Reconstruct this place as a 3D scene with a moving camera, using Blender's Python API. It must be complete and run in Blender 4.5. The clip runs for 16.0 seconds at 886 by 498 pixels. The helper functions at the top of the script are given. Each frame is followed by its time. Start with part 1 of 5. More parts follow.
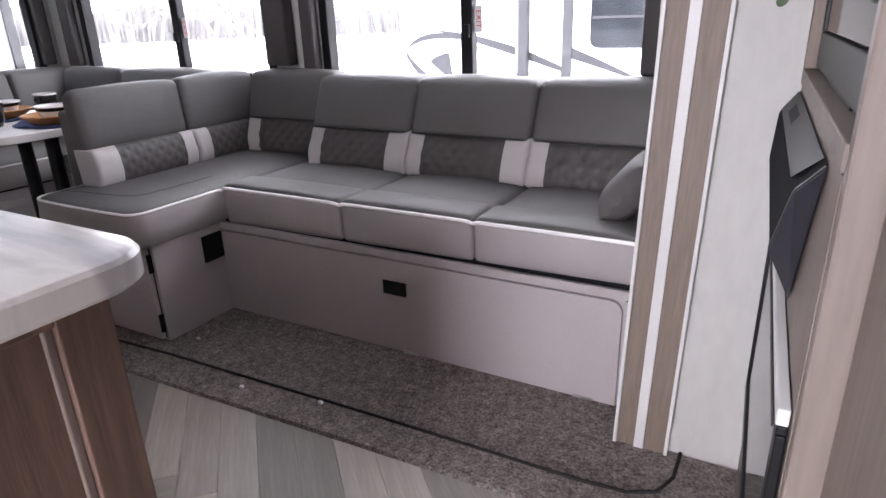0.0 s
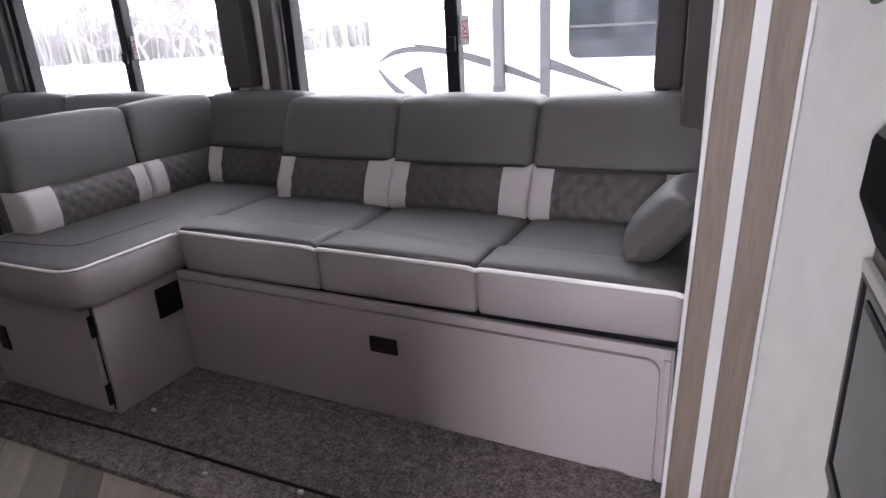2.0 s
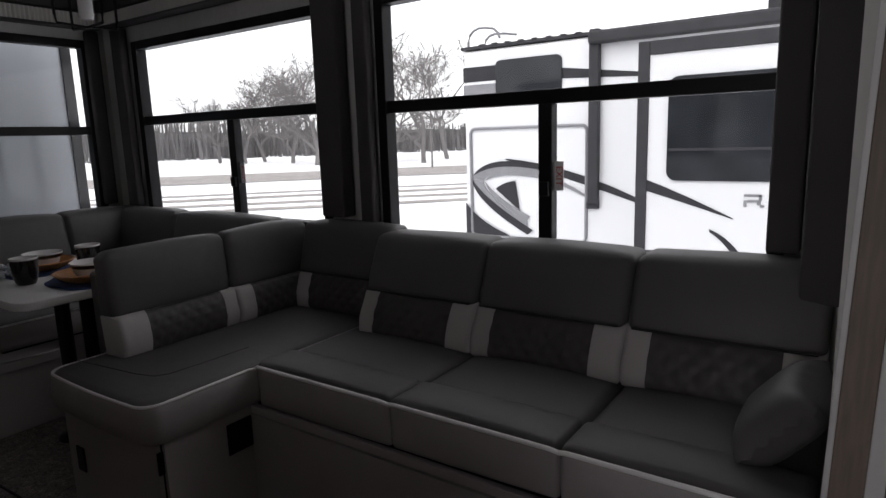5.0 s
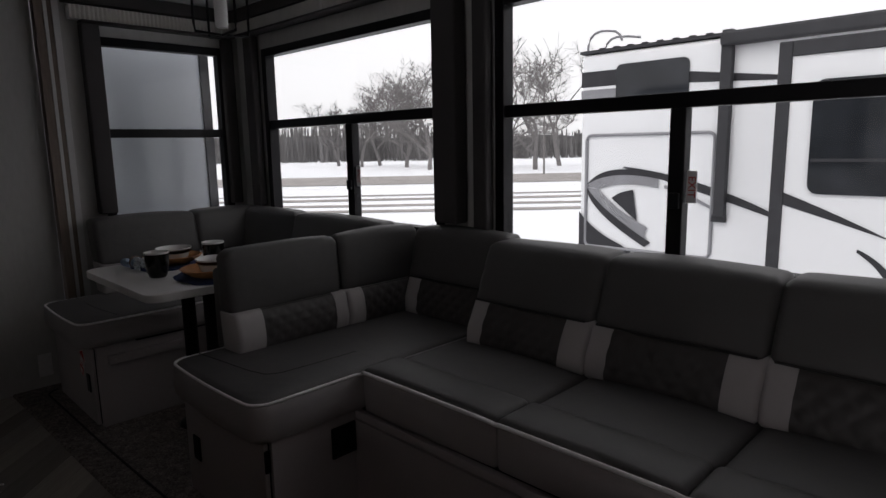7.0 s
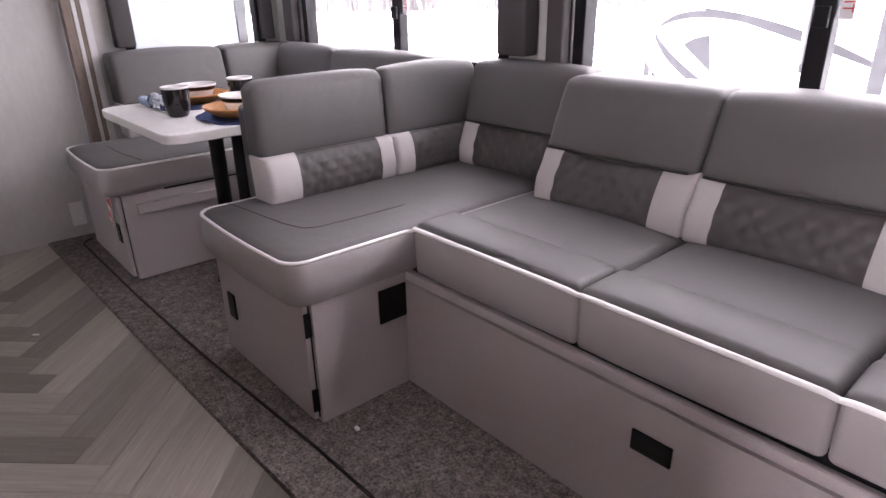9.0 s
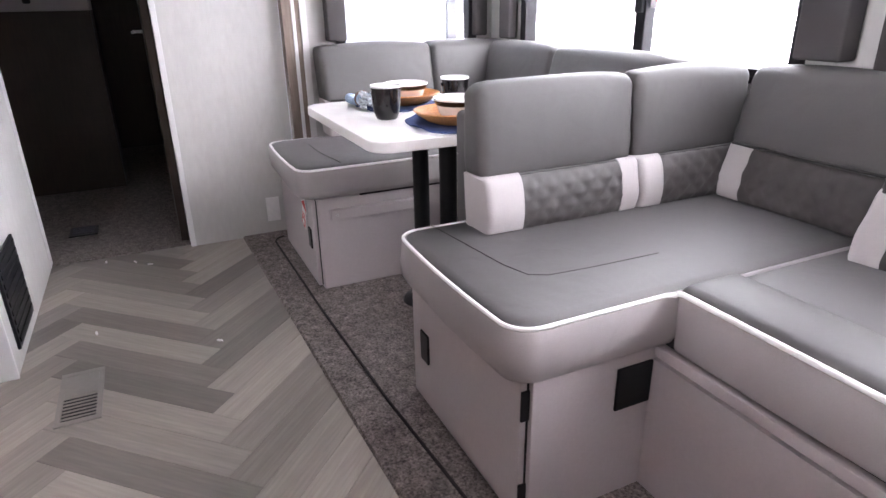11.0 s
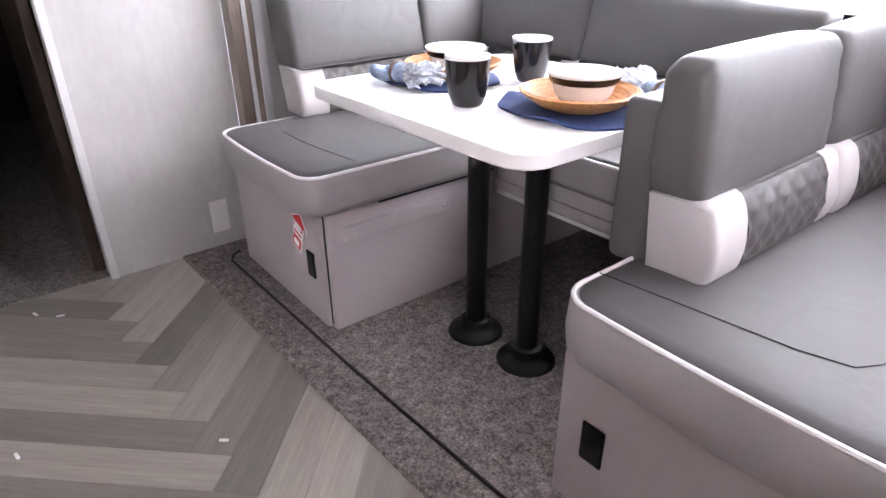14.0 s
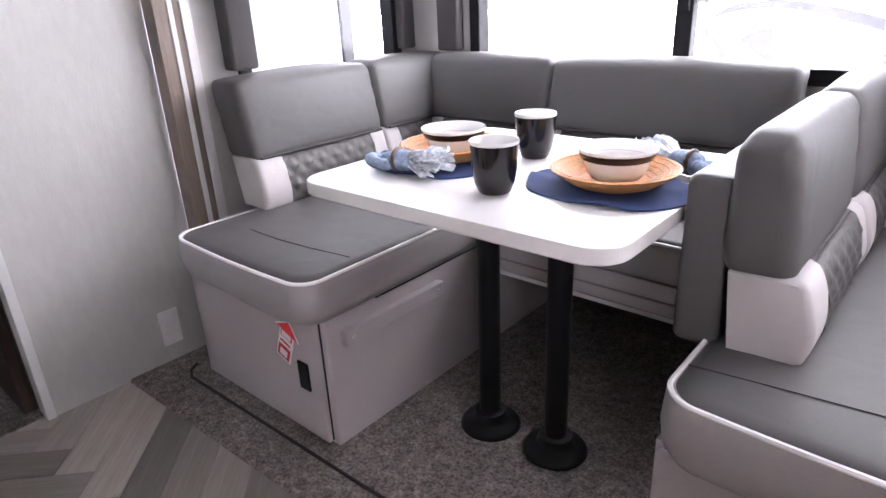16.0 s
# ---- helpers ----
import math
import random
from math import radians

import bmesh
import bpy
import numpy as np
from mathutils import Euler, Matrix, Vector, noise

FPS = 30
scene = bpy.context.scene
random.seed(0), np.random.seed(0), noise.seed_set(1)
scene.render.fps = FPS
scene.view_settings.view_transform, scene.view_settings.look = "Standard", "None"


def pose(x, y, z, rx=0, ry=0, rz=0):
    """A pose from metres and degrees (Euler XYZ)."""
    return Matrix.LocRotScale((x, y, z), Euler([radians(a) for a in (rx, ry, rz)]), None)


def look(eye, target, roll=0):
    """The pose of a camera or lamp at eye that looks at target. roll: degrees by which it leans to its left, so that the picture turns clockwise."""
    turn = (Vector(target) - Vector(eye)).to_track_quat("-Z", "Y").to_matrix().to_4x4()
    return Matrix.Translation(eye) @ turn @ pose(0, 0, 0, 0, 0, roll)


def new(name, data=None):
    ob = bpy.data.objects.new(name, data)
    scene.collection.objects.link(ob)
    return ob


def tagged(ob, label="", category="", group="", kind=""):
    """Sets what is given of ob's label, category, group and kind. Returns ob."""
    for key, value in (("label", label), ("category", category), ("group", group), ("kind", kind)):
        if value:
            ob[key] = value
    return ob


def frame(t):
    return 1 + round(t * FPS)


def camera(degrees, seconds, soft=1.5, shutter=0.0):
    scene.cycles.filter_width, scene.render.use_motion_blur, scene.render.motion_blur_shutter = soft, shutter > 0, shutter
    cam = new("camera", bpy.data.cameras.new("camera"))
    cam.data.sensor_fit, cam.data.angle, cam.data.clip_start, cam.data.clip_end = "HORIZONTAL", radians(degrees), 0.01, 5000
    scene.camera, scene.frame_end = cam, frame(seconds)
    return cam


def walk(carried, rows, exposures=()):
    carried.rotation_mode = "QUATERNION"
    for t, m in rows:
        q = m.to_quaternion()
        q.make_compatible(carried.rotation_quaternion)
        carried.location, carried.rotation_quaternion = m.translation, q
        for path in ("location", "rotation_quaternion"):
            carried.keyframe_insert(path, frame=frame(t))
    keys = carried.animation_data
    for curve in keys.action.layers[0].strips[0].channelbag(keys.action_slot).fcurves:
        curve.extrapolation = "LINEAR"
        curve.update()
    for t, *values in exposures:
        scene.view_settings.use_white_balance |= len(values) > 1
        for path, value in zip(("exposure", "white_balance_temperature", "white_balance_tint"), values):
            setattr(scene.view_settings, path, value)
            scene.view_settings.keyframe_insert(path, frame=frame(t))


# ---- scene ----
cam = camera(71.3, 16.0)
PATH = [
    (0, (0.515, 0.283, 1.109), (-0.404, 1.915, 0.407), -1.9),
    (0.5, (0.488, 0.329, 1.107), (-0.462, 1.949, 0.42), -1.2),
    (1, (0.446, 0.41, 1.104), (-0.469, 2.053, 0.423), -0.9),
    (1.5, (0.371, 0.479, 1.1), (-0.559, 2.107, 0.403), -1.9),
    (2, (0.318, 0.533, 1.107), (-0.536, 2.213, 0.437), -3.2),
    (2.5, (0.28, 0.566, 1.129), (-0.635, 2.224, 0.485), -3.3),
    (3, (0.264, 0.607, 1.144), (-0.766, 2.217, 0.554), -3.2),
    (3.5, (0.258, 0.632, 1.175), (-0.837, 2.233, 0.685), -3.5),
    (4, (0.26, 0.644, 1.211), (-0.823, 2.257, 0.736), -2.7),
    (6.5, (0.27, 0.693, 1.254), (-1.036, 2.198, 1.079), 0.0),
    (7, (0.194, 0.718, 1.243), (-1.199, 2.116, 0.914), -1.1),
    (7.5, (0.089, 0.758, 1.21), (-1.337, 2.089, 0.771), -1.7),
    (8, (0.033, 0.813, 1.175), (-1.32, 2.145, 0.548), -2.1),
    (8.5, (-0.004, 0.845, 1.134), (-1.293, 2.156, 0.346), -2.7),
    (9, (-0.081, 0.89, 1.119), (-1.478, 2.103, 0.361), -1.1),
    (9.5, (-0.17, 0.967, 1.109), (-1.719, 2.009, 0.394), 0.4),
    (10, (-0.256, 0.986, 1.09), (-1.939, 1.79, 0.369), -1.1),
    (12.5, (-0.995, 0.903, 1.076), (-2.653, 1.708, 0.298), -0.0),
    (13, (-1.118, 0.855, 1.076), (-2.709, 1.783, 0.296), -0.8),
    (13.5, (-1.263, 0.804, 1.076), (-2.763, 1.839, 0.253), -1.8),
    (14, (-1.367, 0.788, 1.063), (-2.766, 1.894, 0.156), -0.4),
    (14.5, (-1.488, 0.777, 1.057), (-2.797, 1.993, 0.158), -1.4),
    (15, (-1.576, 0.768, 1.067), (-2.873, 2.016, 0.195), -1.7),
    (15.5, (-1.626, 0.746, 1.081), (-2.884, 2.073, 0.272), -3.2),
    (16, (-1.67, 0.702, 1.099), (-2.899, 2.087, 0.343), -2.7),
]
EXPOSURES = [(0.0, 2.55, 6200, 18), (1.0, 2.35, 6200, 18), (2.5, 2.25, 6200, 18), (3.0, 2.1, 6200, 18), (3.5, 1.3, 6300, 16), (4.0, 0.65, 6300, 15), (5.5, -0.55, 6500, 13), (6.5, -0.8, 6500, 13), (7.0, -0.7, 6500, 14), (7.5, -0.3, 6500, 16), (8.0, 0.4, 6500, 20), (8.5, 1.75, 6500, 25), (9.0, 2.9, 6500, 25), (9.5, 3.35, 6500, 22), (10.0, 3.55, 6400, 20), (12.5, 3.85, 6200, 19), (14.0, 4.05, 6200, 19), (15.0, 4.1, 6200, 20), (16.0, 3.6, 6200, 20)]
walk(cam, [(t, look(eye, target, roll)) for t, eye, target, roll in PATH], EXPOSURES)

# overcast winter daylight
SUN_ELEVATION, SUN_ROTATION = 38.0, 200.0
world = bpy.data.worlds.new("overcast_sky")
scene.world = world
world.use_nodes = True
wn, wl = world.node_tree.nodes, world.node_tree.links
sky = wn.new("ShaderNodeTexSky")
sky.sky_type = "NISHITA"
sky.sun_disc = False
sky.sun_elevation, sky.sun_rotation = radians(SUN_ELEVATION), radians(SUN_ROTATION)
sky.dust_density, sky.air_density, sky.ozone_density = 4.0, 1.0, 0.5
pale = wn.new("ShaderNodeHueSaturation")
pale.inputs["Saturation"].default_value = 0.12
wl.new(sky.outputs[0], pale.inputs["Color"])
cloud = wn.new("ShaderNodeMixRGB")
cloud.inputs["Fac"].default_value = 0.8
cloud.inputs["Color2"].default_value = (12.5, 12.4, 12.4, 1)
wl.new(pale.outputs[0], cloud.inputs["Color1"])
wl.new(cloud.outputs[0], wn["Background"].inputs["Color"])
wn["Background"].inputs["Strength"].default_value = 0.17

sun = new("sun", bpy.data.lights.new("sun", "SUN"))
sun.data.energy, sun.data.angle, sun.data.color = 1.3, radians(25), (1.0, 0.97, 0.93)
sun.matrix_world = look((0, 0, 20), (6.0, 17.0, 0.0))

# daylight through the open entry door on the far side of the aisle
door_light = new("entry_door_daylight", bpy.data.lights.new("entry_door_daylight", "AREA"))
door_light.data.shape, door_light.data.size, door_light.data.size_y = "RECTANGLE", 0.65, 1.8
door_light.data.energy, door_light.data.color = 5.4, (1.0, 0.98, 0.99)
door_light.matrix_world = look((0.08, -1.26, 1.0), (-0.1, 1.6, 0.7))


# ---- materials ----
def surface(name, colour, rough=0.6, metal=0.0, grain=60.0, vary=0.06, blotch=3.0, stain=0.08, bump=0.15, bump_scale=None, per_object=0.0, stretch=None, spec=0.5, coat=0.0, per_island=0.0, rumple=0.0):
    m = bpy.data.materials.new(name)
    m.use_nodes = True
    nodes, links = m.node_tree.nodes, m.node_tree.links
    bsdf = nodes["Principled BSDF"]
    bsdf.inputs["Roughness"].default_value = rough
    bsdf.inputs["Metallic"].default_value = metal
    bsdf.inputs["Specular IOR Level"].default_value = spec
    bsdf.inputs["Coat Weight"].default_value = coat
    place = nodes.new("ShaderNodeTexCoord")
    mapping = nodes.new("ShaderNodeMapping")
    if stretch:
        mapping.inputs["Scale"].default_value = stretch
    links.new(place.outputs["Object"], mapping.inputs["Vector"])
    fine, broad = nodes.new("ShaderNodeTexNoise"), nodes.new("ShaderNodeTexNoise")
    fine.inputs["Scale"].default_value, fine.inputs["Detail"].default_value = grain, 6.0
    broad.inputs["Scale"].default_value, broad.inputs["Detail"].default_value = blotch, 3.0
    links.new(mapping.outputs[0], fine.inputs["Vector"])
    links.new(mapping.outputs[0], broad.inputs["Vector"])
    amount = None
    for source, low, high in ((fine.outputs["Fac"], 1 - vary, 1 + vary), (broad.outputs["Fac"], 1 - stain, 1 + stain)):
        span = nodes.new("ShaderNodeMapRange")
        span.inputs["From Min"].default_value, span.inputs["From Max"].default_value = 0.25, 0.75
        span.inputs["To Min"].default_value, span.inputs["To Max"].default_value = low, high
        links.new(source, span.inputs["Value"])
        if amount is None:
            amount = span.outputs[0]
        else:
            times = nodes.new("ShaderNodeMath")
            times.operation = "MULTIPLY"
            links.new(amount, times.inputs[0]), links.new(span.outputs[0], times.inputs[1])
            amount = times.outputs[0]
    for spread, node, socket in ((per_object, "ShaderNodeObjectInfo", "Random"), (per_island, "ShaderNodeNewGeometry", "Random Per Island")):
        if spread:
            chance = nodes.new(node)
            span = nodes.new("ShaderNodeMapRange")
            span.inputs["To Min"].default_value, span.inputs["To Max"].default_value = 1 - spread, 1 + spread
            links.new(chance.outputs[socket], span.inputs["Value"])
            times = nodes.new("ShaderNodeMath")
            times.operation = "MULTIPLY"
            links.new(amount, times.inputs[0]), links.new(span.outputs[0], times.inputs[1])
            amount = times.outputs[0]
    tint = nodes.new("ShaderNodeVectorMath")
    tint.operation = "SCALE"
    tint.inputs[0].default_value = colour
    links.new(amount, tint.inputs["Scale"])
    links.new(tint.outputs[0], bsdf.inputs["Base Color"])
    if bump:
        relief = nodes.new("ShaderNodeTexNoise")
        relief.inputs["Scale"].default_value, relief.inputs["Detail"].default_value = bump_scale or grain * 2, 4.0
        links.new(mapping.outputs[0], relief.inputs["Vector"])
        lift = nodes.new("ShaderNodeBump")
        lift.inputs["Strength"].default_value, lift.inputs["Distance"].default_value = bump, 0.004
        links.new(relief.outputs["Fac"], lift.inputs["Height"])
        links.new(lift.outputs[0], bsdf.inputs["Normal"])
        if rumple:
            slack = nodes.new("ShaderNodeTexNoise")
            slack.inputs["Scale"].default_value, slack.inputs["Detail"].default_value, slack.inputs["Distortion"].default_value = 11.0, 2.0, 0.8
            links.new(mapping.outputs[0], slack.inputs["Vector"])
            soft = nodes.new("ShaderNodeBump")
            soft.inputs["Strength"].default_value, soft.inputs["Distance"].default_value = rumple, 0.02
            links.new(slack.outputs["Fac"], soft.inputs["Height"])
            links.new(lift.outputs[0], soft.inputs["Normal"])
            links.new(soft.outputs[0], bsdf.inputs["Normal"])
    return m


def veins(m, colour, scale, stretch):
    """Grey streaks of a marbled laminate over a surface's own colour."""
    nodes, links = m.node_tree.nodes, m.node_tree.links
    bsdf = nodes["Principled BSDF"]
    under = bsdf.inputs["Base Color"].links[0].from_socket
    place, mapping, streak = nodes.new("ShaderNodeTexCoord"), nodes.new("ShaderNodeMapping"), nodes.new("ShaderNodeTexNoise")
    mapping.inputs["Scale"].default_value = stretch
    mapping.inputs["Rotation"].default_value = (0, 0, radians(-12))
    streak.inputs["Scale"].default_value, streak.inputs["Detail"].default_value, streak.inputs["Distortion"].default_value = scale, 5.0, 0.9
    ramp, mix = nodes.new("ShaderNodeMapRange"), nodes.new("ShaderNodeMix")
    ramp.inputs["From Min"].default_value, ramp.inputs["From Max"].default_value = 0.50, 0.72
    ramp.inputs["To Min"].default_value, ramp.inputs["To Max"].default_value = 0.0, 0.85
    mix.data_type = "RGBA"
    mix.inputs[7].default_value = (*colour, 1)
    links.new(place.outputs["Object"], mapping.inputs["Vector"])
    links.new(mapping.outputs[0], streak.inputs["Vector"])
    links.new(streak.outputs["Fac"], ramp.inputs["Value"])
    links.new(ramp.outputs[0], mix.inputs[0])
    links.new(under, mix.inputs[6])
    links.new(mix.outputs[2], bsdf.inputs["Base Color"])


def glass(name, tint=(1, 1, 1), rough=0.0):
    m = bpy.data.materials.new(name)
    m.use_nodes = True
    nodes, links = m.node_tree.nodes, m.node_tree.links
    nodes.remove(nodes["Principled BSDF"])
    clear, gloss, mix, rim = nodes.new("ShaderNodeBsdfTransparent"), nodes.new("ShaderNodeBsdfGlossy"), nodes.new("ShaderNodeMixShader"), nodes.new("ShaderNodeLayerWeight")
    clear.inputs["Color"].default_value = (*tint, 1)
    gloss.inputs["Roughness"].default_value = rough
    steep, faint = nodes.new("ShaderNodeMath"), nodes.new("ShaderNodeMath")
    steep.operation, faint.operation = "POWER", "MULTIPLY_ADD"
    steep.inputs[1].default_value = 4.0
    faint.inputs[1].default_value, faint.inputs[2].default_value = 0.5, 0.02
    rim.inputs["Blend"].default_value = 0.5
    links.new(rim.outputs["Facing"], steep.inputs[0])
    links.new(steep.outputs[0], faint.inputs[0])
    links.new(faint.outputs[0], mix.inputs["Fac"])
    links.new(clear.outputs[0], mix.inputs[1]), links.new(gloss.outputs[0], mix.inputs[2])
    links.new(mix.outputs[0], nodes["Material Output"].inputs["Surface"])
    return m


VINYL_DARK = surface("dark_grey_upholstery_vinyl", (0.089, 0.0838, 0.0835), 0.55, grain=350, vary=0.05, blotch=5, stain=0.05, bump=0.12, bump_scale=500, rumple=0.10)
VINYL_MID = surface("mid_grey_quilted_vinyl", (0.066, 0.059, 0.058), 0.5, grain=350, vary=0.06, blotch=6, stain=0.05, bump=0.15, bump_scale=500)
VINYL_LIGHT = surface("light_grey_boxing_vinyl", (0.36, 0.332, 0.336), 0.55, grain=350, vary=0.04, blotch=5, stain=0.05, bump=0.12, bump_scale=500, rumple=0.10)
VINYL_PALE = surface("pale_grey_bolster_vinyl", (0.46, 0.43, 0.43), 0.55, grain=300, vary=0.03, blotch=7, stain=0.04, bump=0.12, bump_scale=450, rumple=0.10)
PIPING = surface("white_piping", (0.90, 0.88, 0.88), 0.5, grain=200, vary=0.03, bump=0.0)
SEAM_AND_GAP = surface("dark_seam_thread_and_gap_shade", (0.03, 0.028, 0.028), 0.7, bump=0.0)
PANEL = surface("taupe_grey_laminate", (0.44, 0.398, 0.405), 0.45, grain=120, vary=0.03, blotch=2.5, stain=0.05, bump=0.05)
BLACK = surface("black_plastic", (0.010, 0.010, 0.012), 0.4, grain=90, vary=0.1, bump=0.05, spec=0.25)
BLACK_METAL = surface("black_powder_coated_steel", (0.006, 0.006, 0.007), 0.42, metal=0.0, grain=200, vary=0.1, bump=0.08, spec=0.3)
FRAME = surface("black_window_aluminium", (0.010, 0.009, 0.011), 0.45, grain=120, vary=0.1, bump=0.03, spec=0.2)
WALL = surface("light_grey_textured_wallboard", (0.53, 0.52, 0.505), 0.6, grain=45, vary=0.05, blotch=4, stain=0.05, bump=0.2, bump_scale=160, stretch=(1, 1, 0.35))
WHITE = surface("white_trim", (0.68, 0.67, 0.67), 0.45, grain=60, vary=0.02, bump=0.03)
CEILING = surface("white_ceiling_vinyl", (0.72, 0.72, 0.72), 0.7, grain=80, vary=0.03, bump=0.1)
WOOD_TRIM = surface("grey_brown_wood_trim", (0.20, 0.155, 0.125), 0.55, grain=25, vary=0.16, blotch=5, stain=0.1, bump=0.15, stretch=(6, 6, 0.5))
WOOD_WARM = surface("warm_brown_cabinet_wood", (0.145, 0.090, 0.070), 0.5, grain=14, vary=0.34, blotch=3, stain=0.14, bump=0.15, stretch=(5, 5, 0.45))
WOOD_LIGHT = surface("weathered_tan_cabinet_wood", (0.185, 0.148, 0.128), 0.5, grain=18, vary=0.16, blotch=3, stain=0.1, bump=0.12, stretch=(5, 5, 0.45))
# the door's own brown; elsewhere its darkness stands in for shade
DOOR_AND_SHADE = surface("dark_brown_door_wood_and_shade", (0.035, 0.019, 0.014), 0.5, grain=18, vary=0.2, bump=0.1, stretch=(5, 5, 0.5))
PLANK = surface("taupe_vinyl_plank", (0.272, 0.241, 0.212), 0.42, grain=14, vary=0.13, blotch=4, stain=0.12, bump=0.06, per_object=0.42, stretch=(0.6, 9, 3))
FLOOR_BASE = surface("dark_floor_joint", (0.085, 0.075, 0.065), 0.7, bump=0.0)
CARPET = surface("speckled_brown_grey_carpet", (0.195, 0.168, 0.158), 0.95, grain=150, vary=0.75, blotch=38, stain=0.35, bump=0.9, bump_scale=330, spec=0.1)
CORD = surface("dark_carpet_binding", (0.022, 0.018, 0.018), 0.9, bump=0.2)
SOLID_TOP = surface("white_table_laminate", (0.80, 0.78, 0.77), 0.3, grain=10, vary=0.03, blotch=2.5, stain=0.05, bump=0.0)
LAMBREQUIN = surface("dark_grey_padded_fabric", (0.060, 0.054, 0.055), 0.85, grain=400, vary=0.1, bump=0.3)
SHADE = surface("pleated_shade_fabric", (0.55, 0.53, 0.50), 0.9, grain=100, vary=0.04, bump=0.1)
STONEWARE_BLACK = surface("glossy_black_stoneware", (0.014, 0.012, 0.013), 0.15, grain=40, vary=0.15, bump=0.0)
STONEWARE_WHITE = surface("white_stoneware_glaze", (0.82, 0.81, 0.80), 0.2, grain=40, vary=0.03, bump=0.0)
RATTAN = surface("orange_tan_woven_charger", (0.56, 0.26, 0.09), 0.55, grain=130, vary=0.25, blotch=20, stain=0.12, bump=0.5)
NAVY = surface("navy_blue_placemat_cloth", (0.030, 0.052, 0.155), 0.9, grain=380, vary=0.2, bump=0.4)
DENIM = surface("washed_blue_napkin_cloth", (0.30, 0.38, 0.52), 0.9, grain=120, vary=0.35, blotch=40, stain=0.35, bump=0.5)
NAPKIN = surface("white_blue_napkin_fringe", (0.62, 0.65, 0.70), 0.9, grain=120, vary=0.3, blotch=55, stain=0.45, bump=0.5, per_island=0.3)
STEEL = surface("brushed_steel", (0.6, 0.6, 0.6), 0.3, metal=1.0, bump=0.03)
RED = surface("red_card", (0.62, 0.03, 0.03), 0.5, bump=0.0)
CARD = surface("white_card", (0.82, 0.80, 0.80), 0.5, bump=0.0)
SNOW = surface("trodden_snow", (0.84, 0.85, 0.88), 0.8, grain=1.5, vary=0.05, blotch=0.12, stain=0.05, bump=0.4, bump_scale=3)
SLUSH = surface("grey_road_slush", (0.30, 0.28, 0.27), 0.8, grain=2, vary=0.25, blotch=0.3, stain=0.15, bump=0.2)
BARK = surface("wet_grey_bark", (0.18, 0.17, 0.168), 0.9, grain=12, vary=0.2, bump=0.3)
WOODS = surface("distant_bare_woods", (0.125, 0.12, 0.12), 0.95, grain=2, vary=0.25, bump=0.0, per_island=0.35)
GELCOAT = surface("white_trailer_gelcoat", (0.74, 0.745, 0.76), 0.25, grain=4, vary=0.015, blotch=0.6, stain=0.03, bump=0.0)
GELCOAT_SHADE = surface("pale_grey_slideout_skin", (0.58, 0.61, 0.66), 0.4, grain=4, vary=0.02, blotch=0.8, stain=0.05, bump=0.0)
DECAL = surface("charcoal_vinyl_graphic", (0.040, 0.040, 0.044), 0.5, grain=8, vary=0.15, bump=0.0, spec=0.12)
DECAL_GREY = surface("silver_grey_vinyl_graphic", (0.22, 0.22, 0.235), 0.5, grain=8, vary=0.1, bump=0.0)
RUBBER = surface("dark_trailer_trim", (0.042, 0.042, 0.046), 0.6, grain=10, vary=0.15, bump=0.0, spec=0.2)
TINTED = surface("smoked_trailer_glass", (0.022, 0.024, 0.028), 0.06, grain=3, vary=0.3, blotch=1.6, stain=0.35, bump=0.0, spec=0.3)
SPEAKER = surface("matte_black_speaker_cloth", (0.005, 0.005, 0.007), 0.8, grain=300, vary=0.2, bump=0.2, spec=0.08)
CHARCOAL = surface("charcoal_plastic", (0.030, 0.030, 0.038), 0.45, grain=150, vary=0.1, bump=0.08, spec=0.3)
GREY_PLASTIC = surface("mid_grey_plastic", (0.16, 0.16, 0.165), 0.4, grain=150, vary=0.06, bump=0.05)
LEAF = surface("dark_green_leaf", (0.055, 0.095, 0.035), 0.5, grain=80, vary=0.2, bump=0.2)
CLEAR = glass("window_glass", (0.97, 0.98, 0.98))


# ---- mesh helpers ----
def part(name, bm, material, parent=None, label="", smooth=False, crisp=50):
    me = bpy.data.meshes.new(name)
    bm.to_mesh(me)
    bm.free()
    me.materials.append(material)
    if smooth:
        me.polygons.foreach_set("use_smooth", [True] * len(me.polygons))
        me.set_sharp_from_angle(angle=radians(crisp))
    ob = new(name, me)
    if parent:
        ob.parent = parent
    return tagged(ob, label)


def thing(name, label, category, at=(0, 0, 0), group="", kind=""):
    ob = new(name)
    ob.location = at
    ob.empty_display_size = 0.05
    return tagged(ob, label, category, group, kind)


def local(bm, parent):
    bmesh.ops.translate(bm, verts=bm.verts, vec=-Vector(parent.location))
    return bm


def boxes(*spans, bevel=0.0, segments=2):
    """Boxes (x0, x1, y0, y1, z0, z1) in one bmesh."""
    bm = bmesh.new()
    for x0, x1, y0, y1, z0, z1 in spans:
        m = Matrix.Translation(((x0 + x1) / 2, (y0 + y1) / 2, (z0 + z1) / 2)) @ Matrix.Diagonal((x1 - x0, y1 - y0, z1 - z0, 1))
        bmesh.ops.create_cube(bm, size=1, matrix=m)
    if bevel:
        bmesh.ops.bevel(bm, geom=bm.edges[:], offset=bevel, segments=segments, affect="EDGES", profile=0.5)
    return bm


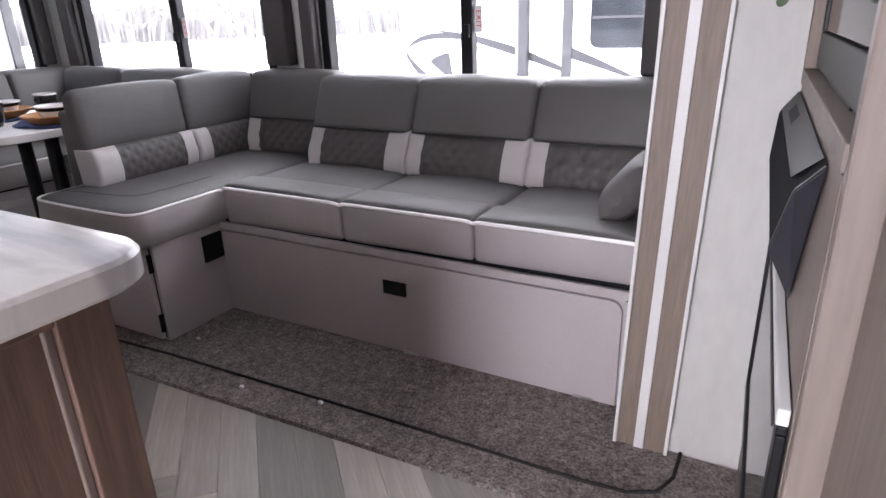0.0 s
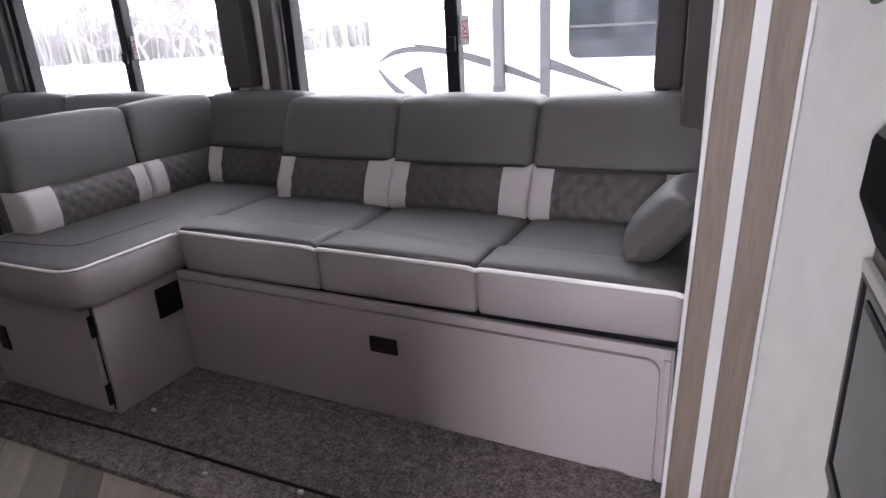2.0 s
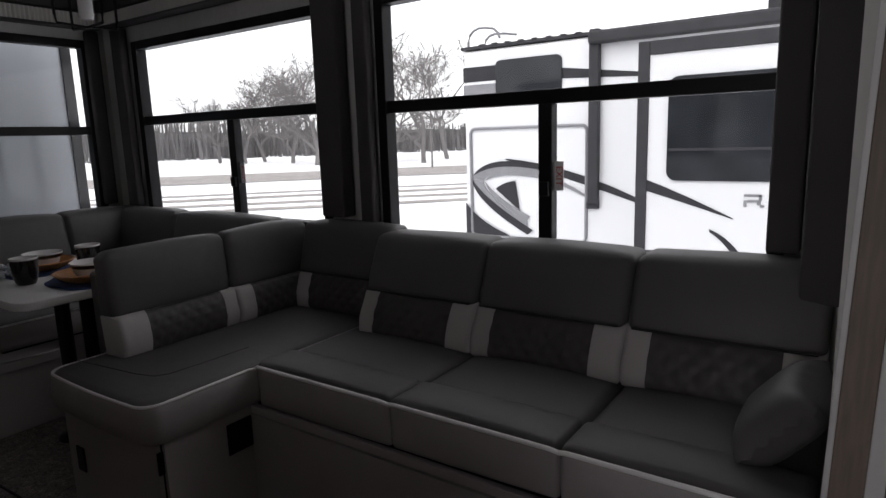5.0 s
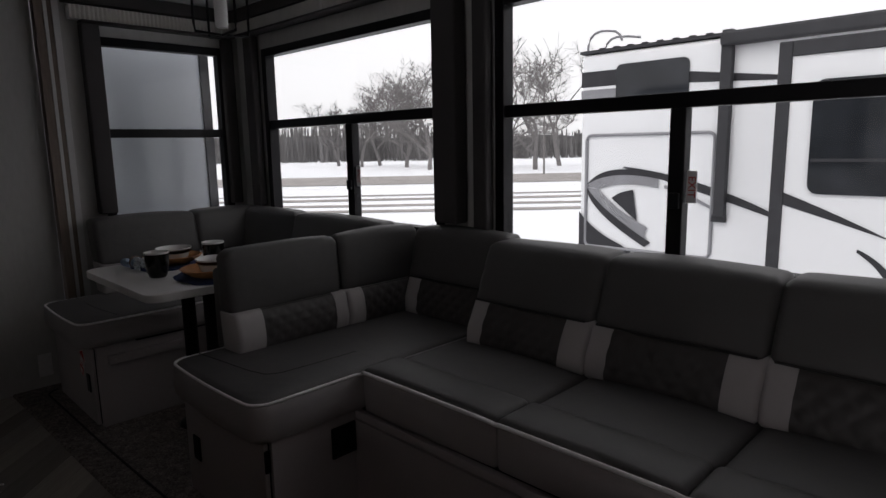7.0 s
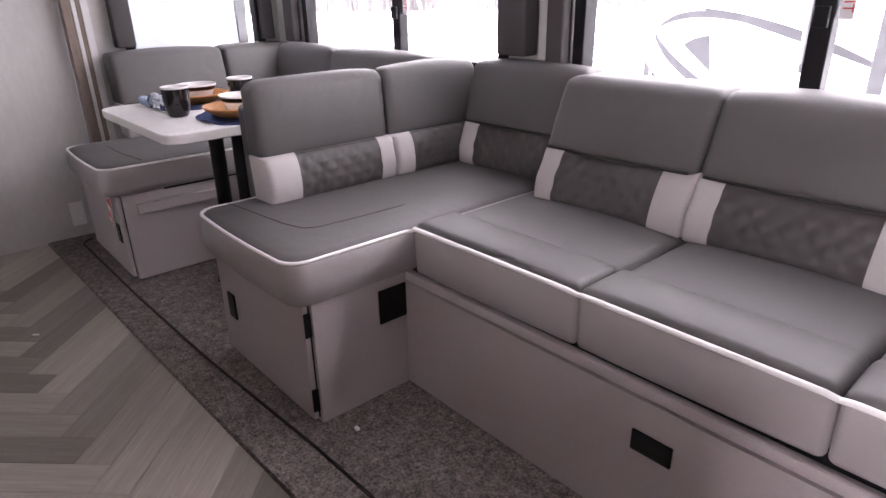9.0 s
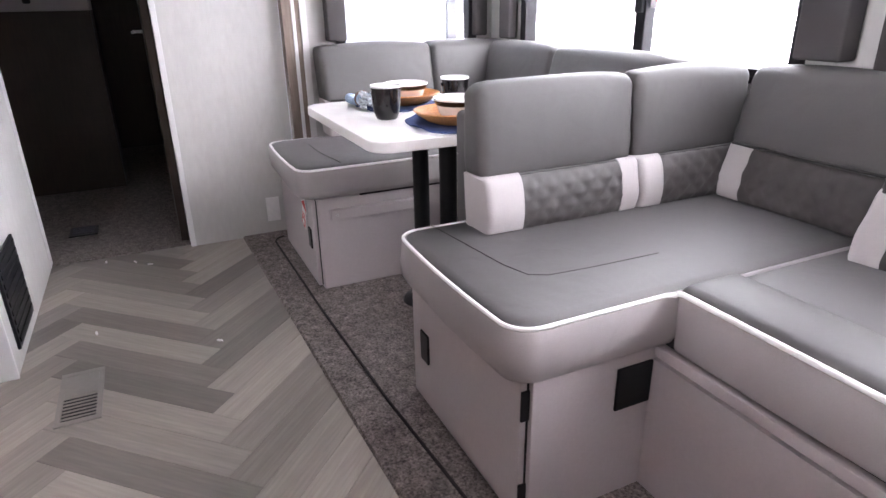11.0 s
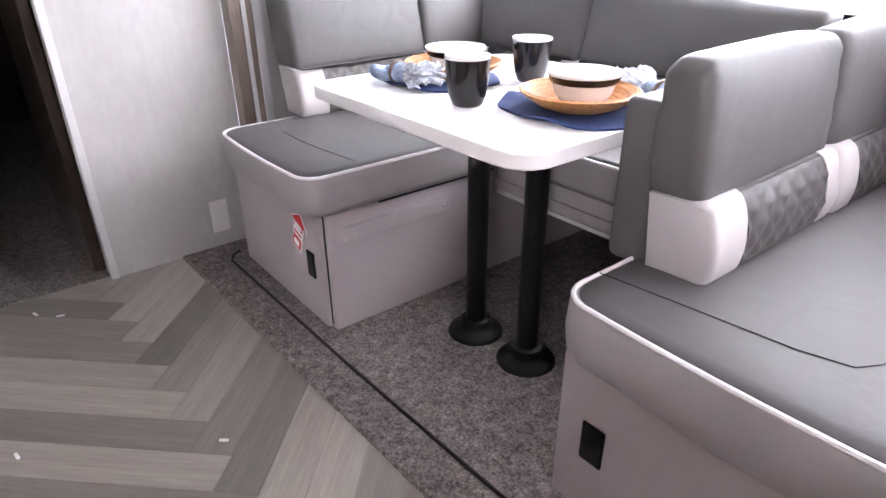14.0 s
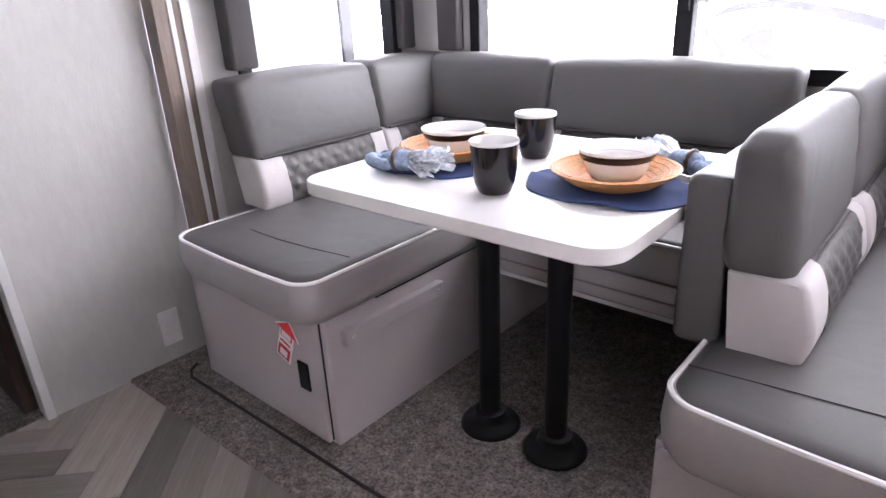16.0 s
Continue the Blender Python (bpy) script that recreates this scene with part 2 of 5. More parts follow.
def pad(lo, hi, r=0.03, n=(6, 4, 4), puff=(0, 0, 0), shape=None):
    """A stuffed block with rounded edges; puff swells each pair of faces, shape moves every point."""
    lo, hi = Vector(lo), Vector(hi)
    half, mid = (hi - lo) / 2, (hi + lo) / 2
    axes = []
    for a in range(3):
        h = half[a]
        rr = min(r, h * 0.98)
        edge = [h - rr + rr * k / 3 for k in (1, 2, 3)]
        inner = [-(h - rr) + 2 * (h - rr) * k / n[a] for k in range(n[a] + 1)]
        axes.append([-v for v in reversed(edge)] + inner + edge)
    bm, made = bmesh.new(), {}

    def vert(i, j, k):
        if (i, j, k) not in made:
            q = Vector((axes[0][i], axes[1][j], axes[2][k]))
            inner = Vector([max(-(half[a] - min(r, half[a] * 0.98)), min(half[a] - min(r, half[a] * 0.98), q[a])) for a in range(3)])
            d = q - inner
            if d.length > 1e-9:
                lim = min(r, min(half) * 0.98)
                q = inner + d.normalized() * min(d.length, lim) if lim < r else inner + d.normalized() * min(d.length, r)
            u = [q[a] / half[a] for a in range(3)]
            for a in range(3):
                b, c = (a + 1) % 3, (a + 2) % 3
                q[a] += puff[a] * u[a] * max(0, 1 - u[b] ** 2) * max(0, 1 - u[c] ** 2)
            q += mid
            made[(i, j, k)] = bm.verts.new(shape(q) if shape else q)
        return made[(i, j, k)]

    sizes = [len(v) for v in axes]
    for a in range(3):
        b, c = (a + 1) % 3, (a + 2) % 3
        for side in (0, sizes[a] - 1):
            for p in range(sizes[b] - 1):
                for s in range(sizes[c] - 1):
                    ring = []
                    for dp, ds in ((0, 0), (1, 0), (1, 1), (0, 1)):
                        idx = [0, 0, 0]
                        idx[a], idx[b], idx[c] = side, p + dp, s + ds
                        ring.append(vert(*idx))
                    if side == 0:
                        ring.reverse()
                    bm.faces.new(ring)
    return bm


def loft(rings, cap_low=True, cap_high=True):
    bm = bmesh.new()
    rows = [[bm.verts.new(p) for p in ring] for ring in rings]
    for low, high in zip(rows, rows[1:]):
        for i in range(len(low)):
            j = (i + 1) % len(low)
            bm.faces.new((low[i], low[j], high[j], high[i]))
    if cap_low:
        bm.faces.new(list(reversed(rows[0])))
    if cap_high:
        bm.faces.new(rows[-1])
    return bm


def lathe(profile, at=(0, 0, 0), steps=36, caps=False):
    """Turns (radius, height) pairs about the upright axis through at."""
    rings = [[(at[0] + r * math.cos(2 * math.pi * k / steps), at[1] + r * math.sin(2 * math.pi * k / steps), at[2] + z) for k in range(steps)] for r, z in profile]
    return loft(rings, caps, caps)


def tube(points, r, sides=8, closed=False, taper=None):
    pts = [Vector(p) for p in points]
    rings, count = [], len(pts)
    for i, p in enumerate(pts):
        a = pts[(i - 1) % count] if closed or i else p
        b = pts[(i + 1) % count] if closed or i < count - 1 else p
        d = (b - a).normalized()
        up = Vector((0, 0, 1)) if abs(d.z) < 0.9 else Vector((1, 0, 0))
        s = d.cross(up).normalized()
        t = s.cross(d)
        rr = r if taper is None else r + (taper - r) * i / (count - 1)
        rings.append([p + (s * math.cos(2 * math.pi * k / sides) + t * math.sin(2 * math.pi * k / sides)) * rr for k in range(sides)])
    if closed:
        return loft(rings + [rings[0]], False, False)
    return loft(rings)


def outline(x0, x1, y0, y1, r, bow=0.0, steps=6):
    """A rounded rectangle, anticlockwise; its front (low y) edge bows out."""
    pts = []
    for cx, cy, start in ((x1 - r, y0 + r, -90), (x1 - r, y1 - r, 0), (x0 + r, y1 - r, 90), (x0 + r, y0 + r, 180)):
        for k in range(steps + 1):
            a = radians(start + 90 * k / steps)
            pts.append((cx + r * math.cos(a), cy + r * math.sin(a)))
    for k in range(1, 8):
        x = x0 + r + (x1 - x0 - 2 * r) * k / 8
        pts.append((x, y0))
    if bow:
        pts = [(x, y - bow * (1 - ((x - (x0 + x1) / 2) / ((x1 - x0) / 2)) ** 2) if y < y0 + r * 1.01 else y) for x, y in pts]
    return pts


def shrink(pts, d):
    xs, ys = [p[0] for p in pts], [p[1] for p in pts]
    cx, cy, w, h = (min(xs) + max(xs)) / 2, (min(ys) + max(ys)) / 2, max(xs) - min(xs), max(ys) - min(ys)
    return [(cx + (x - cx) * (1 - 2 * d / w), cy + (y - cy) * (1 - 2 * d / h)) for x, y in pts]


def wall_with_holes(x0, x1, z0, z1, y0, y1, holes):
    """Boxes of a wall along x, round openings (x0, x1, z0, z1) given from left to right."""
    spans, at = [], x0
    for hx0, hx1, hz0, hz1 in holes:
        spans += [(at, hx0, y0, y1, z0, z1), (hx0, hx1, y0, y1, z0, hz0), (hx0, hx1, y0, y1, hz1, z1)]
        at = hx1
    spans.append((at, x1, y0, y1, z0, z1))
    return [s for s in spans if s[1] > s[0] and s[5] > s[4]]


def writing(name, text, size, material, parent, m):
    curve = bpy.data.curves.new(name, "FONT")
    curve.body, curve.size, curve.extrude = text, size, 0.0004
    curve.align_x, curve.align_y = "CENTER", "CENTER"
    flat = bpy.data.objects.new(name, curve)
    me = bpy.data.meshes.new_from_object(flat)
    bpy.data.objects.remove(flat)
    me.materials.append(material)
    me.transform(m)
    ob = new(name, me)
    ob.parent = parent
    return ob


# ---- structure: floor, walls, ceilings ----
SLIDE_BACK, SLIDE_LEFT, SLIDE_RIGHT = 2.66, -3.5, 0.24
W1 = (-3.21, -1.725, 0.83, 1.822)
W2 = (-1.425, 0.075, 0.81, 1.815)
W0 = (1.82, 2.56, 0.83, 1.85)

floor = tagged(part("floor", boxes((-6.2, 2.0, -1.3, 1.5, -0.12, -0.006), (0.42, 2.0, 1.5, 1.80, -0.12, -0.006)), FLOOR_BASE), "taupe vinyl herringbone floor of the aisle", "floor", kind="structure")
slide_floor = tagged(part("slide_floor", boxes((-3.56, 0.42, 1.5, 2.75, -0.12, 0.0)), FLOOR_BASE), "base of the slide-out under the carpet", "floor", kind="structure")

# carpet of the slide-out; its front edge runs slightly askew
bm = bmesh.new()
top = [(-3.553, 1.288), (-2.0, 1.335), (-0.4, 1.392), (0.42, 1.415), (0.57, 1.50), (0.575, 1.738), (0.40, 1.738), (0.40, 2.66), (-3.553, 2.66)]
low = [bm.verts.new((x, y, 0.0)) for x, y in top]
high = [bm.verts.new((x, y + (0.006 if y < 1.45 else 0), 0.010)) for x, y in top]
bm.faces.new(high)
for i in range(len(top)):
    j = (i + 1) % len(top)
    bm.faces.new((low[i], low[j], high[j], high[i]))
carpet = tagged(part("carpet", bm, CARPET), "speckled brown-grey low pile carpet in the slide-out", "carpet", kind="structure")
path = [(-3.46, 1.47, 0.012), (-3.44, 1.437, 0.012), (-3.40, 1.418, 0.012), (-2.6, 1.432, 0.012), (-1.95, 1.455, 0.012), (-1.3, 1.497, 0.012), (-0.43, 1.52, 0.012), (0.18, 1.525, 0.012),
        (0.30, 1.535, 0.012), (0.365, 1.57, 0.012), (0.392, 1.64, 0.012), (0.392, 1.75, 0.012)]
part("binding_cord", tube(path, 0.0048), CORD, carpet, "dark stitched binding along the carpet flap", True)
for x, y in ((-0.907, 1.455), (-1.30, 1.62), (-0.62, 1.50)):
    part("lint", pad((x - 0.008, y - 0.006, 0.008), (x + 0.008, y + 0.006, 0.018), 0.004, (1, 1, 1)), CARD, carpet, "white scrap of lint", True)

# rear wall of the slide-out, with two windows, and its two ends
tagged(part("wall_north", boxes(*wall_with_holes(-3.56, 0.30, 0.0, 2.07, SLIDE_BACK, SLIDE_BACK + 0.05, (W1, W2))), WALL), "light grey wall with two wide windows", "wall", kind="structure")
end = [(y0, y1, x0, x1, z0, z1) for x0, x1, y0, y1, z0, z1 in wall_with_holes(1.58, 2.655, 0.0, 2.07, SLIDE_LEFT - 0.05, SLIDE_LEFT, (W0,))]
tagged(part("wall_west", boxes(*end), WALL), "light grey slide-out end wall with a window", "wall", kind="structure")
tagged(part("wall_east", boxes((SLIDE_RIGHT, 0.29, 1.76, 2.655, 0.012, 2.07)), WALL), "light grey slide-out end wall", "wall", kind="structure")
slide_ceiling = tagged(part("slide_ceiling", boxes((-3.56, 0.30, 1.60, 2.71, 2.072, 2.11)), CEILING), "white ceiling of the slide-out", "ceiling", kind="structure")
part("ceiling_batten", boxes((-1.72, -1.69, 1.62, 2.62, 2.064, 2.072)), WHITE, slide_ceiling)
tagged(part("ceiling", boxes((-6.2, 2.0, -1.35, 1.58, 2.34, 2.40)), CEILING), "white ceiling over the aisle", "ceiling", kind="structure")
tagged(part("header", boxes((-3.56, 0.42, 1.54, 1.598, 2.06, 2.36)), WOOD_TRIM), "grey-brown wood header over the slide-out opening", "trim", kind="structure")

# partition with the bedroom doorway
tagged(part("wall_partition", boxes((-3.606, -3.556, 1.062, 1.578, 0.0, 2.34), (-3.606, -3.556, 0.45, 1.062, 2.02, 2.34)), WALL), "pale textured partition wall beside the doorway", "wall", kind="structure")
tagged(part("door_casing", boxes((-3.612, -3.548, 1.046, 1.070, 0.0, 2.03), (-3.612, -3.548, 0.440, 0.462, 0.0, 2.03), (-3.612, -3.548, 0.462, 1.046, 2.0, 2.03), bevel=0.002), WHITE), "white casing round the bedroom doorway", "trim", kind="structure")
tagged(part("wall_bathroom", boxes((-3.606, -2.60, 0.40, 0.460, 0.0, 2.34)), WALL), "pale textured wall panel along the aisle", "wall", kind="structure")
# unseen wall, added to stop lamp light reaching the doorway; brown to bounce less
tagged(part("wall_blocker_doorway", boxes((-2.65, -2.60, -1.30, 0.40, 0.0, 2.34)), WOOD_WARM), "unseen brown wall added to block light from the bedroom doorway", "wall", kind="structure")
tagged(part("wall_bathroom_end", boxes((-2.60, -2.588, 0.396, 0.464, 0.0, 2.34), bevel=0.002), WHITE), "white corner trim of the wall panel", "trim", kind="structure")
# near-black walls put the unlit bedroom's shade into their colour
tagged(part("wall_bedroom", boxes((-6.2, -6.15, -1.3, 1.45, 0.0, 2.34), (-6.15, -3.61, 1.40, 1.45, 0.0, 2.34), (-6.15, -3.61, -0.25, -0.20, 0.0, 2.34)), DOOR_AND_SHADE), "bedroom walls coloured near black for the unlit room shade", "wall", kind="structure")
tagged(part("bedroom_carpet", boxes((-6.15, -3.58, -0.20, 1.40, -0.006, 0.006)), CARPET), "grey carpet in the unlit bedroom", "carpet", kind="structure")
# unseen closing wall; its brown is picked to lower the bounce light
tagged(part("wall_south", boxes(*wall_with_holes(-6.2, 2.0, 0.0, 2.34, -1.35, -1.30, ((-0.25, 0.41, 0.08, 1.92),))), WOOD_TRIM), "unseen wall across the aisle, kept brown to bounce less light", "wall", kind="structure")
# unseen wall, added to keep the door lamp off the dinette and west floor
tagged(part("wall_blocker_dinette", boxes((-2.598, -0.62, -0.60, -0.54, 0.0, 2.335), (-0.68, -0.62, -1.298, -0.60, 0.0, 2.335)), WOOD_TRIM), "unseen brown wall added to block door light from the dinette", "wall", kind="structure")
# also unseen, and brown for the same weaker bounce
tagged(part("wall_far_east", boxes((2.0, 2.05, -1.35, 1.80, 0.0, 2.34)), WOOD_TRIM), "unseen living area wall, kept brown to bounce less light", "wall", kind="structure")
tagged(part("wall_living", boxes((0.345, 2.0, 1.742, 1.80, 0.0, 2.34)), WALL), "pale textured wall beside the slide-out", "wall", kind="structure")


# strips of trim round the slide-out opening
def opening_trim(name, strips, deep, label):
    """strips: (from, to, material), upright, between z 0.01 and 2.1; deep gives the two fixed faces."""
    post = thing(name, label, "trim", kind="structure")
    for k, (a, b, material, proud) in enumerate(strips):
        span = (a, b, deep[0] - proud, deep[1], 0.010, 2.06) if deep[2] == "y" else (deep[0], deep[1] + proud, a, b, 0.010, 2.068)
        part("strip", boxes(span, bevel=0.0015), material, post)
    return post


east_trim = opening_trim("trim_east", ((0.229, 0.238, WHITE, 0.006), (0.238, 0.284, WOOD_TRIM, 0.0), (0.284, 0.309, WHITE, 0.004), (0.309, 0.362, WOOD_TRIM, 0.0), (0.362, 0.371, WHITE, 0.006)), (1.722, 1.752, "y"), "wood and white striped trim of the slide-out opening")
# the opening trim stands a little out of plumb
east_trim.matrix_world = Matrix.Translation((0, 0, 0.35)) @ Matrix.Rotation(radians(1.6), 4, "Y") @ Matrix.Translation((0, 0, -0.35))
opening_trim("trim_west", ((1.580, 1.622, WOOD_TRIM, 0.0), (1.622, 1.638, WHITE, 0.003), (1.638, 1.660, WOOD_TRIM, 0.0), (1.660, 1.690, WHITE, 0.004)), (-3.556, -3.492, "x"), "wood and white striped trim beside the dinette")


# ---- windows ----
def window_panel(name, label, hole, bar, post, plane, side):
    """A black framed window with a fixed pane over two sliding ones. hole: a0, a1, z0, z1 along the wall; plane: the wall's inner face."""
    a0, a1, z0, z1 = hole
    w = thing(name, label, "window", kind="structure")

    def put(spans, bevel=0.003):
        if side == "x":
            spans = [(plane - y1, plane - y0, a, b, c, d) for a, b, y0, y1, c, d in spans]
        else:
            spans = [(a, b, plane + y0, plane + y1, c, d) for a, b, y0, y1, c, d in spans]
        return boxes(*spans, bevel=bevel)

    f = 0.045
    part("window_frame", put([(a0, a0 + f, -0.012, 0.05, z0, z1), (a1 - f, a1, -0.012, 0.05, z0, z1), (a0 + f, a1 - f, -0.012, 0.05, z0, z0 + f), (a0 + f, a1 - f, -0.012, 0.05, z1 - f, z1)]), FRAME, w)
    part("crossbar", put([(a0 + f, a1 - f, -0.004, 0.045, bar - 0.024, bar + 0.024)]), FRAME, w)
    part("pane", put([(a0 + f, a1 - f, 0.02, 0.024, bar + 0.024, z1 - f)], 0), CLEAR, w).visible_shadow = False
    if post:
        part("mullion", put([(post - 0.026, post + 0.026, -0.002, 0.045, z0 + f, bar - 0.024)]), FRAME, w)
        part("pane", put([(a0 + f, post - 0.026, 0.03, 0.034, z0 + f, bar - 0.024)], 0), CLEAR, w).visible_shadow = False
        part("pane", put([(post + 0.026, a1 - f, 0.02, 0.024, z0 + f, bar - 0.024)], 0), CLEAR, w).visible_shadow = False
        sticker = part("exit_label", put([(post + 0.030, post + 0.062, 0.016, 0.019, 1.048, 1.150)], 0), CARD, w, "white sticker with red upright lettering")
        writing("lettering", "EXIT", 0.034, RED, w, Matrix.Translation((post + 0.046, plane + 0.0155, 1.099)) @ Euler((radians(90), radians(90), 0)).to_matrix().to_4x4())
        part("latch", put([(post - 0.018, post + 0.018, -0.016, -0.002, 1.03, 1.08)], 0.003), BLACK, w)
    else:
        part("pane", put([(a0 + f, a1 - f, 0.02, 0.024, z0 + f, bar - 0.024)], 0), CLEAR, w).visible_shadow = False
    return w


window_panel("window_1", "black framed window with a crossbar over two sliding panes", W1, 1.388, -2.405, SLIDE_BACK, "y")
window_panel("window_2", "wide black framed window behind the sofa", W2, 1.372, -0.680, SLIDE_BACK, "y")
window_panel("window_3", "narrow black framed window in the slide-out end", W0, 1.345, None, SLIDE_LEFT, "x")


def lambrequin(label, spans, cap, at):
    """Padded boards that hang beside a window, each a part."""
    t = thing("window_lambrequin", label, "window treatment", at)
    for s in spans:
        part("side_board", local(boxes(s, bevel=0.010, segments=3), t), LAMBREQUIN, t, smooth=True)
    part("valance", local(boxes(cap, bevel=0.006), t), LAMBREQUIN, t, smooth=True)
    return t


lambrequin("dark grey padded boards and valance framing the dinette window", [(-1.710, -1.575, 2.575, 2.648, 0.918, 1.90), (-3.335, -3.235, 2.60, 2.648, 0.905, 1.90)], (-3.36, -1.575, 2.56, 2.648, 1.902, 1.915), (-2.4, 2.6, 0.918))
lambrequin("dark grey padded boards and valance framing the sofa window", [(-1.505, -1.432, 2.60, 2.648, 0.895, 1.88), (0.035, 0.118, 2.575, 2.648, 0.895, 1.88)], (-1.505, 0.12, 2.56, 2.648, 1.882, 1.895), (-0.7, 2.6, 0.895))
lambrequin("dark grey padded boards framing the end window", [(-3.488, -3.425, 1.765, 1.855, 0.915, 1.90), (-3.488, -3.445, 2.53, 2.60, 0.915, 1.90)], (-3.488, -3.41, 1.765, 2.60, 1.902, 1.915), (-3.45, 2.2, 0.915))


def folded_shade(label, x0, x1, y0, y1, z0, z1, along):
    t = thing("pleated_shade", label, "window shade", ((x0 + x1) / 2, (y0 + y1) / 2, z0))
    bm = bmesh.new()
    count = 60 if (x1 - x0) > 1 else 40
    a0, a1 = (x0, x1) if along == "x" else (y0, y1)
    rows = []
    for z in (z0, z1):
        row = []
        for k in range(count * 2 + 1):
            a = a0 + (a1 - a0) * k / (count * 2)
            d = 0.006 * (k % 2)
            row.append(bm.verts.new((a, y0 + d, z) if along == "x" else (x1 - d, a, z)))
        rows.append(row)
    for k in range(count * 2):
        bm.faces.new((rows[0][k], rows[0][k + 1], rows[1][k + 1], rows[1][k]))
    part("shade_fabric", local(bm, t), SHADE, t)
    part("head_rail", local(boxes((x0, x1, y0 + 0.008, y1, z0 + 0.002, z1 - 0.002) if along == "x" else (x0, x1 - 0.008, y0, y1, z0 + 0.002, z1 - 0.002), bevel=0.002), t), WHITE, t)
    return t


folded_shade("pale pleated shade folded up over the dinette window", -3.40, -1.60, 2.585, 2.655, 1.917, 1.985, "x")
folded_shade("pale pleated shade folded up over the sofa window", -1.52, 0.14, 2.585, 2.655, 1.897, 1.965, "x")
folded_shade("pale pleated shade folded up over the end window", -3.495, -3.42, 1.72, 2.58, 1.917, 1.985, "y")
tagged(part("crown_west", boxes((-3.498, -3.44, 1.70, 2.60, 2.0, 2.068)), LAMBREQUIN), "dark padded band above the end window", "trim", kind="structure")
tagged(part("crown_north", boxes((-3.44, 0.22, 2.60, 2.657, 2.0, 2.068)), LAMBREQUIN), "dark padded band above the windows", "trim", kind="structure")
tagged(part("wall_east_panel", boxes((0.136, 0.238, 2.42, 2.655, 0.80, 2.0), bevel=0.008, segments=3), LAMBREQUIN, smooth=True), "dark grey fabric covered panel at the sofa end", "wall panel", kind="structure")


# ---- seating ----
def bolster(w, h, depth, lean, swell, quilted, outer=0):
    """A bolster length, rounded like a bolster in front; stitched diamonds where quilted. Local x 0..w, z 0..h, front at y 0."""
    bm = bmesh.new()
    nx, nz = max(10, int(w / 0.007)), 26
    rows = []
    for k in range(nz + 1):
        row = []
        for i in range(nx + 1):
            x, v = w * i / nx, k / nz
            z = h * v
            near = {-1: x, 1: w - x}.get(outer, min(x, w - x))
            tuck = 1 - math.sqrt(max(0, 1 - (1 - near / 0.016) ** 2)) if near < 0.016 and not quilted else 0.0
            z = h * (0.5 + (v - 0.5) * (1 - 0.10 * tuck))
            y = lean * z - swell * math.sqrt(max(0, 1 - (2 * v - 1) ** 2)) * (1 - 0.45 * tuck)
            if quilted:
                a, b = (x + z * 1.0) / 0.058, (x - z * 1.0) / 0.058
                y -= 0.0066 * min(1, 2.4 * min(abs(a - round(a)), abs(b - round(b)))) * (1 - (2 * v - 1) ** 6) - 0.003
            else:
                y += 0.0030 * math.sin(70 * z + 9 * x) * math.exp(-near / 0.02)
            row.append(bm.verts.new((x, y, z)))
        rows.append(row)
    for k in range(nz):
        for i in range(nx):
            bm.faces.new((rows[k][i], rows[k][i + 1], rows[k + 1][i + 1], rows[k + 1][i]))
    back = [[bm.verts.new((p.co.x, depth + lean * p.co.z, p.co.z)) for p in (row[0], row[-1])] for row in (rows[0], rows[-1])]
    bm.faces.new((back[0][1], back[0][0], back[1][0], back[1][1]))
    bm.faces.new([*rows[0]][::-1] + back[0])
    bm.faces.new([*rows[-1]] + back[1][::-1])
    bm.faces.new([r[0] for r in rows] + [back[1][0], back[0][0]])
    bm.faces.new([r[-1] for r in rows][::-1] + [back[0][1], back[1][1]])
    bmesh.ops.recalc_face_normals(bm, faces=bm.faces)
    return bm


